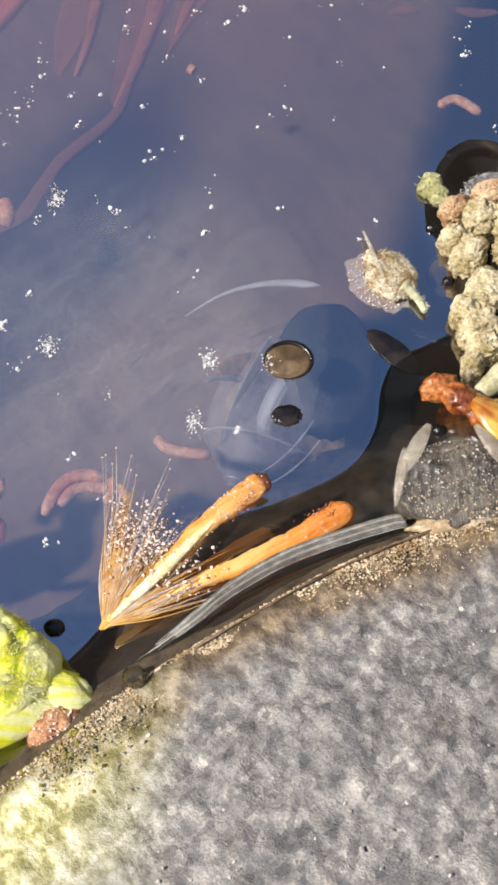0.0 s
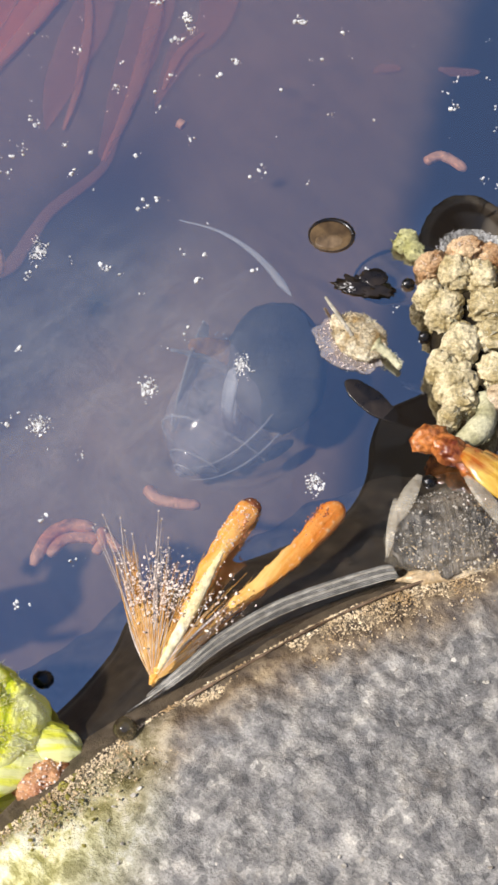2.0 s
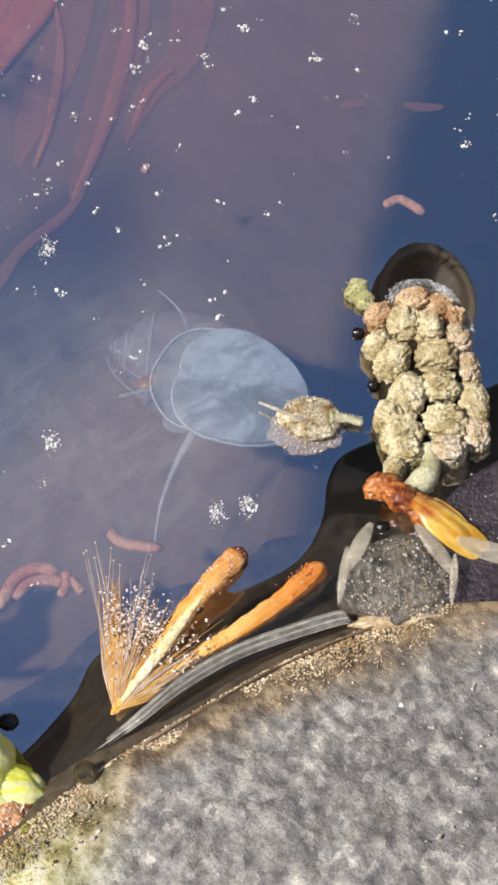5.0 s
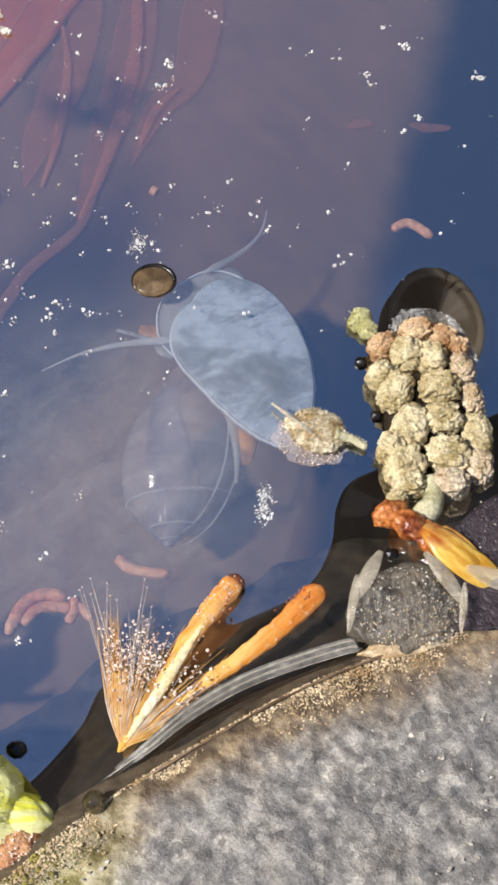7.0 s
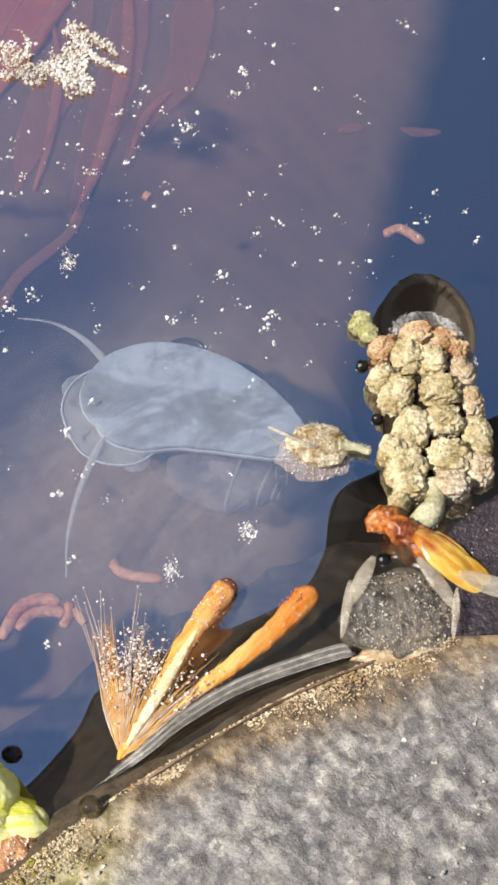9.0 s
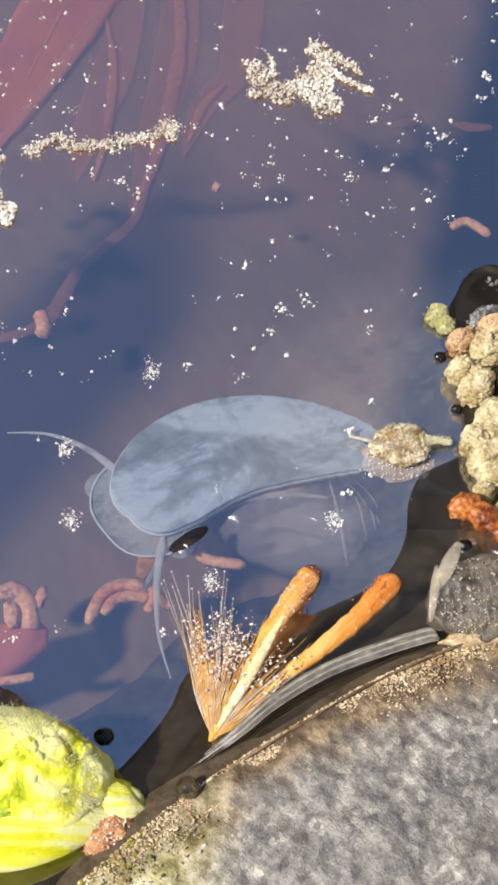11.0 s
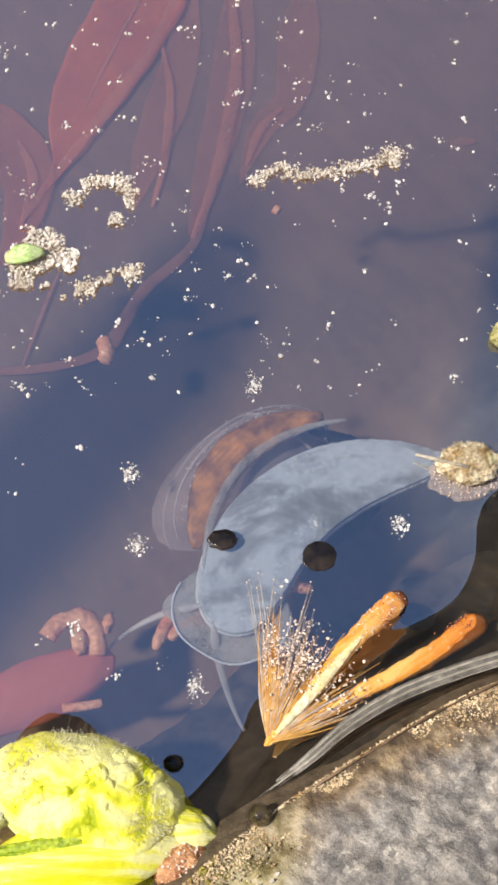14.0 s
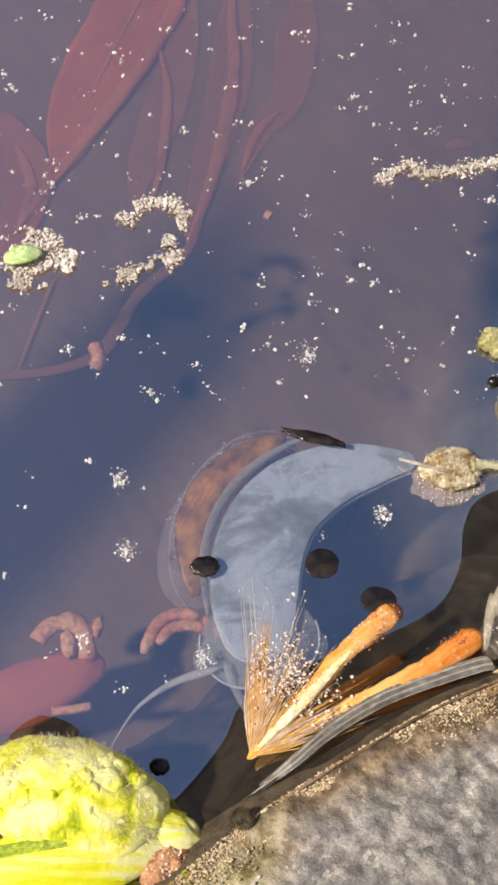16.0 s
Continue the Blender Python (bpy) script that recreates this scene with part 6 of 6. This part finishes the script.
CLUSTER_ROWS = [
    [(0, -5.4, -4.6), (1.5, -6.9, -3.2), (2.5, -11.6, -2.3), (4, -11.3, -3.8), (6.5, -20.6, -2.4), (16, -20.6, -2.4)],
    [(0, -6.4, -10.0), (1.5, -2.6, 0.9), (4, -1.1, -11.3), (6.5, 1.7, -5.9), (7, 2.6, -5.8), (8, -3.0, -9.8), (10.5, -6.0, -12.9), (11, -8.1, -14.0), (12, -12.6, -17.1), (12.5, -15.3, -18.1), (13.5, -16.0, -20.0), (14.5, -13.4, -20.8), (16, -13.1, -17.9)],
    [(0, -18.5, -3.3), (1.5, -19.2, -4.4), (2.5, -17.4, -7.4), (3.5, -18.5, -8.1), (4, -19.8, -8.8), (16, -19.8, -8.8)],
    [(0, -0.4, -4.6), (2.5, 4.1, -11.2), (4, 1.4, -11.1), (6.5, 2.8, -4.9), (7.5, 1.8, -9.6), (8, 1.4, -8.1), (10.5, 2.2, -8.9), (11, 2.1, -8.6), (12, 1.5, -8.2), (12.5, 1.5, -8.2), (13.5, 2.1, -7.7), (14.5, 2.0, -6.1), (15, 1.9, -5.4), (16, 1.8, -5.6)],
    [(0, -18.7, 10.7), (1.5, -19.9, 10.7), (2.5, -18.9, 10.4), (4, -18.8, 14.8), (6.5, -10.7, 16.5), (7, -8.8, 18.7), (7.5, -1.2, 17.0), (8, -8.7, 23.9), (10.5, -16.0, 4.9), (11, -13.4, 5.0), (12, -11.0, 5.3), (13.5, -9.9, 5.6), (14.5, -10.1, 6.6), (16, -4.2, 9.5)],
]
DENT_ROWS = [
    [(0, 1.0, -4.6, 0.08), (0.5, 5.5, 8.2, 0.08), (1, 6.3, 0.7, 0.06), (1.5, -3.0, -1.5, 0.08), (2, 5.7, 12.3, 0.08), (2.3, 6.2, 13.2, -0.15), (2.5, 6.0, 13.2, -0.15), (2.7, 6.6, 12.4, -0.15), (3, 8.0, 9.2, -1.2), (3.3, 5.4, 9.5, -1.2), (3.5, 4.9, 9.6, 0.08), (4, 3.3, -1.7, -2.6), (6.3, -1.7, 10.3, -2.6), (6.5, -6.6, 13.2, 0.05), (7, -7.3, 14.8, 0.05), (7.5, -4.4, 11.5, -2.6), (8, -2.1, 13.3, -1.6), (10.5, -7.1, -0.8, -3), (13, -6.0, -3.0, -2.6), (16, -7.6, -5.0, -3)],
    [(0, 0.9, -9.4, 0.08), (0.5, 5.7, -1.5, 0.08), (1, 0.1, -13.1, 0.08), (1.5, -3.9, -6.4, 0.08), (2, 9.2, 8.1, 0.08), (2.5, 3.1, 7.1, 0.08), (3, 8.9, 6.9, 0.08), (3.5, 6.4, -3.2, 0.08), (4, 7.7, -4.9, 0.05), (6.5, 3.2, 1.4, -2.4), (7, 3.6, 2.6, -2.4), (7.3, 5.1, 2.6, 0.04), (7.5, 5.3, 2.8, 0.04), (7.7, 5.3, 2.8, 0.04), (8, 5.0, 1.9, -2.4), (10.5, -5.6, -1.4, -3), (12.5, -5.7, -7.4, -3), (13, -3.7, -8.6, -2.6), (13.5, -12.0, -9.0, -2.2), (14, -12.7, -8.3, 0.03), (15, -12.9, -7.8, 0.03), (15.5, -13.2, -8.2, 0.03), (16, -13.1, -10.2, 0.03)],
    [(0, 9.5, -3.8, 0.08), (0.5, 7.8, -2.5, 0.08), (1, 8.0, -4.3, 0.08), (1.5, 8.7, -4.5, 0.08), (2, 8.6, -3.6, 0.08), (2.5, 8.5, -6.5, 0.08), (3, 10.6, -5.1, 0.08), (3.5, 6.1, -2.7, 0.08), (4, 7.5, -4.8, -0.6), (6.3, 2.7, 2.6, -2.6), (7, 1.7, 4.1, -2.6), (8, 0.7, 4.6, -2.6), (10.5, -1.3, -0.8, -3), (12, -1.9, -5.4, -3), (13, -8.0, -7.1, -3), (14, -6.7, -5.5, -3), (15, -7.7, -4.9, -3), (16, -6.6, -5.0, -3)],
    [(0, 17.0, 4.5, -1.4), (1.7, 17.0, 4.5, -1.4), (2.0, 12.0, 9.0, -1.2), (2.3, 6.6, 12.6, 0.03), (2.5, 6.3, 12.9, 0.03), (2.7, 7.4, 12.4, 0.03), (3.0, 15.0, 7.0, -1.4), (16, 17.0, 4.5, -1.4)],
    [(0, 9.2, 2.9, -0.5), (1, 8.2, 2.9, -0.5), (1.5, 7.9, 5.4, 0.05), (2, 8.4, 7.2, 0.05), (2.5, 6.8, 7.6, 0.05), (3, 8.0, 8.4, 0.05), (3.3, 7.8, 4.0, -0.5), (4, 8.0, -1.8, -0.5), (16, 8.0, -1.8, -0.5)],
    [(0, 15.5, -2, -1.4), (11, 16, -2, -1.4), (12.4, -6.2, -7.5, -2.6), (13, -5.0, -11.4, 0.04), (13.5, -4.9, -10.8, 0.04), (14, -4.7, -9.8, 0.04), (14.5, -4.9, -9.2, -0.9), (15, -4.5, -9.0, 0.04), (15.5, -4.2, -9.0, 0.04), (16, -3.4, -10.0, 0.04)],
    [(0, 1.0, -4.0, -9), (3, 1.0, -4.0, -9), (4, 3.0, -1.8, -2.8), (6.5, 1.0, 7.0, -2.8), (8, -1.5, 7.0, -2.8), (10, -6.5, -2.0, -2.8), (10.3, -8.8, -7.1, 0.03), (10.5, -8.3, -7.4, 0.03), (11, -10.0, -10.4, 0.03), (11.5, -9.2, -12.1, 0.03), (12, -9.2, -12.5, 0.03), (12.4, -8.0, -7.0, -2.8), (16, -7.0, -5.0, -2.8)],
    [(0, 14.0, -17.0, -1.5), (12, 14.0, -17.0, -1.5), (14.2, 2.5, -14.0, -2.0), (14.7, 1.6, -13.2, -0.3), (15, 1.55, -13.0, 0.06), (15.5, 1.6, -13.0, 0.06), (16, 1.2, -13.2, 0.06)],
    [(0, 14.0, -2.0, -1.5), (12.5, 14.0, -2.0, -1.5), (13.5, 0.0, 1.0, -2.6), (14.6, -3.4, 3.0, -1.2), (15, -3.6, 3.5, 0.04), (15.5, -3.2, 3.3, 0.04), (16, -3.9, 1.5, 0.04)],
]


SHADE_ROWS = [
    (0, 4.4, -2.2),
    (0.5, 5.0, -2.2),
    (1, 3.6, -4.5),
    (1.5, 3.6, -1.2),
    (2, 1.2, 3.2),
    (2.5, 4.4, 7.6),
    (3, 5.4, 5.8),
]


def along(rows, t, column):
    return float(np.interp(t, [r[0] for r in rows], [r[column] for r in rows]))


def at(x, y, z, turn=0.0, pitch=0.0, roll=0.0):
    """A pose in millimetres and degrees: first rolled, then pitched down, then turned."""
    return Matrix.Translation(Vector((x, y, z)) * MM) @ Euler((radians(roll), radians(pitch), radians(turn))).to_matrix().to_4x4()


def unwrapped(angles):
    return list(np.degrees(np.unwrap(np.radians(angles))))


TICKS = [round(0.1 * k, 1) for k in range(161)]


def motions():
    def drift(ob, rows, z=0.0):
        walk(ob, [(t, at(x, y, z)) for t, x, y in rows])

    walk(FAN_THING, [(r[0], at(r[1], r[2], float(np.interp(r[0], (3, 6), (1.7, 2.2))), r[3], float(np.interp(r[0], (0, 0.7, 14.6, 15.3), (-3.5, 4.5, 4.5, -3.5))))) for r in FAN])
    walk(SEED_THING, [(r[0], at(r[1], r[2], 0.25, r[3])) for r in SEED])
    walk(CATKIN_THING, [(t, at(x, y, 0)) for t, x, y in CATKIN] + [(16, at(16.3, 3.2, 0))])
    walk(BUD_THING, [(t, at(x - 4.1, y + 7.2, 0)) for t, x, y in CATKIN] + [(16, at(12.2, 10.4, 0))])
    for ob, dx, dy, z in ((SEEDS[1], -4.2, 3.5, 0.3), (SEEDS[2], -3.1, -1.6, 0.3)):
        drift(ob, [(t, x + dx, y + dy) for t, x, y in CATKIN] + [(16, 16.3 + dx, 3.2 + dy)], z)
    drift(RAFTS[0], [(0, -58, 40), (6.3, -33, 45), (8, -23.6, 42.5), (10.5, -4.7, 37.8), (11, 0.3, 37.4), (12.5, 11.5, 38.7), (13.5, 15.4, 40), (14, 20.5, 40.6), (16, 30, 41.5)])
    drift(RAFTS[1], [(0, -70, 24), (8, -38, 30), (10.5, -21.5, 29.8), (11, -18.9, 29.2), (12.5, -10.4, 28.4), (13.5, -6, 28.6), (14.5, -0.3, 29), (16, 9.6, 29.5)])
    drift(RAFTS[2], [(0, -80, 24), (8, -46, 28), (11, -31.0, 26.3), (11.5, -30.6, 26.6), (12.5, -26.7, 28.5), (13.5, -24.9, 27.0), (14.5, -23.1, 24.9), (15, -22.0, 25.4), (16, -18.3, 23.8)])
    for ob in (RAFTS[3], FRAGMENT):
        drift(ob, [(0, -80, 18), (8, -48, 22), (11, -30.5, 21.4), (11.5, -30.4, 21.2), (12.5, -28.9, 21.5), (13.5, -30.3, 20.4), (14.5, -30.3, 18.7), (15, -29.0, 20.4), (16, -29.8, 19.9)])
    drift(RAFTS[4], [(0, -80, 14), (8, -46, 17), (11, -33.5, 13.5), (11.5, -31.8, 14.2), (12.5, -26.2, 16.0), (13.5, -24.6, 17.0), (14.5, -22.8, 16.8), (15, -22.2, 18.0), (16, -19.2, 19.0)])
    drift(DUST_FAR, [(0, 0, 0), (4, 2, 1), (8, 30, 2), (11, 58, 0), (13.5, 73, 1), (16, 88, 1)])
    drift(DUST_OPEN, [(0, 0, 0), (2, 0, -0.5), (4, -1, 1), (8, 3, 2), (10.5, 22, 1), (16, 52, 0)])
    drift(DUST_FILM, [(0, -13, -3), (2, -13, -2), (4, -12, -2), (8, -10, -3), (10.5, 6, -3), (12, 17, -3), (16, 19, -3)], 0.05)
    drift(DUST_NEAR, [(0, 0, 0), (1.5, -1, -1), (4, -2, 0), (8, 2, 2), (16, 10, 0)])
    for ob, rows in zip(CLUSTERS, CLUSTER_ROWS):
        drift(ob, rows)

    for ob, rows in zip(DENTS, DENT_ROWS):
        walk(ob, [(t, at(x, y, z)) for t, x, y, z in rows])

    # the snail: sections follow a line from head to tail
    sunk = ((0, -8.8), (3.2, -8.8), (4, -5.9), (16, -5.9))
    veiled = ((0, -10.5), (3.2, -10.5), (4, -2.6), (12.5, -2.4), (13.2, -2.4), (13.5, -1.05), (16, -1.05))
    spread_out = ((0, 0), (3.6, 0), (4.2, 1.4), (6.3, 1.6), (7, 1.6), (8, 1.5), (10.5, 1.1), (12, 0.9), (13.5, 0.2), (16, 0))
    tucked = ((0, 50), (3.2, 50), (3.9, 0), (16, 0))
    packed = ((0, 0.03), (3.0, 0.03), (3.6, 1), (16, 1))
    tilt = ((0, 86), (3.0, 86), (3.4, 0), (16, 0))
    deep = ((0, -9.0), (3.0, -9.0), (3.4, -1.8), (3.9, -0.75), (16, -0.75))
    roots, lines = {}, {}
    for t in TICKS:
        a, b, c = (Vector((along(SPINE, t, k), along(SPINE, t, k + 1))) for k in (1, 3, 5))
        mid = 2 * b - (a + c) / 2
        roots[t] = b
        lines[t] = [(1 - u) ** 2 * a + 2 * u * (1 - u) * mid + u * u * c for u in [k / 33 for k in range(34)]]
    walk(SNAIL, [(t, at(roots[t].x, roots[t].y, 0)) for t in TICKS])
    count = len(FOOT_RADII)
    for k, ob in enumerate(BITS["foot"]):
        places, turns = [], []
        for t in TICKS:
            i = 33 * k / (count - 1)
            j = min(int(i), 32)
            p = lines[t][j].lerp(lines[t][j + 1], i - j)
            d = lines[t][min(j + 1, 33)] - lines[t][max(j - 1, 0)]
            side = Vector((-d.y, d.x)).normalized() * along(spread_out, t, 1) * (1 if k % 2 else -1) * FOOT_RADII[k] / 3.85
            places.append((p - roots[t]) * along(packed, t, 1) + side)
            turns.append(math.degrees(math.atan2(d.y, d.x)))
        walk(ob, [(t, at(p.x, p.y, along(deep, t, 1) - 0.006 * k, a, along(tilt, t, 1))) for t, p, a in zip(TICKS, places, unwrapped(turns))])
    heads, turns = [], []
    for t in TICKS:
        d = (lines[t][0] - lines[t][2]).normalized()
        heads.append(lines[t][0] + d * 2.2 - roots[t])
        turns.append(math.degrees(math.atan2(d.y, d.x)))
    turns = unwrapped(turns)
    walk(BITS["head"], [(t, at(p.x, p.y, along(deep, t, 1) - 0.9, a, along(tilt, t, 1))) for t, p, a in zip(TICKS, heads, turns)])
    walk(BITS["mouth"], [(t, at(p.x - 1.5 * math.cos(radians(a)), p.y - 1.5 * math.sin(radians(a)), along(deep, t, 1) - 1.6, a)) for t, p, a in zip(TICKS, heads, turns)])
    for ob, rows in zip(BITS["feeler"], (FEELER_A, FEELER_B)):
        places, turns, dips = [], [], []
        for t in TICKS:
            x, y, u, v = (along(rows, t, k) for k in (1, 2, 3, 4))
            places.append(Vector((x, y)) - roots[t])
            turns.append(math.degrees(math.atan2(v - y, u - x)))
            dips.append(min(math.degrees(math.acos(min(1, math.hypot(u - x, v - y) / 11))), 22 if t < 11.2 else 34))
        start = -1.2 if rows is FEELER_A else -9.5
        walk(ob, [(t, at(p.x, p.y, min(along(deep, t, 1) - 0.5, -1.0) if t > 3 else start, a, dip)) for t, p, a, dip in zip(TICKS, places, unwrapped(turns), dips)])
    below = ((0, -6.6), (3, -6.6), (3.8, -7.4), (16, -7.4))
    places, turns = [], []
    for t in TICKS:
        f = min(1, max(0, (t - 3) / 0.7))
        near = roots[t] + Vector((2.2, 2.6))
        places.append(Vector((along(SHADE_ROWS, t, 1), along(SHADE_ROWS, t, 2))).lerp(near, f) - roots[t])
        d = lines[t][20] - lines[t][12]
        lean = math.degrees(math.atan2(d.y, d.x))
        turns.append(-90 * (1 - f) + lean * f)
    walk(BITS["body"], [(t, at(p.x, p.y, along(below, t, 1), a)) for t, p, a in zip(TICKS, places, turns)])
    rows = []
    for t in TICKS:
        f = float(np.interp(t, (7.2, 7.4, 7.6, 7.8), (0, 1, 1, 0)))
        p = (lines[t][14] - roots[t]).lerp(Vector((-5.7, 11.6)) - roots[t], f)
        d = lines[t][20] - lines[t][8]
        lean = math.degrees(math.atan2(d.y, d.x))
        rows.append((t, at(p.x, p.y, along(deep, t, 1) - 2.9 + 1.1 * f, lean * (1 - f) - 14 * f)))
    walk(BITS["dome"], rows)
    places, turns = [], []
    for t in TICKS:
        x, y, u, v = (along(SHELL, t, k) for k in (1, 2, 3, 4))
        places.append(Vector((x, y)) - roots[t])
        turns.append(math.degrees(math.atan2(v - y, u - x)))
    walk(BITS["shell"], [(t, at(p.x, p.y, along(sunk, t, 1), a)) for t, p, a in zip(TICKS, places, unwrapped(turns))])
    walk(BITS["mantle"], [(t, at(along(MANTLE, t, 1) - roots[t].x, along(MANTLE, t, 2) - roots[t].y, along(veiled, t, 1), along(MANTLE, t, 3), along(tucked, t, 1))) for t in TICKS])


motions()
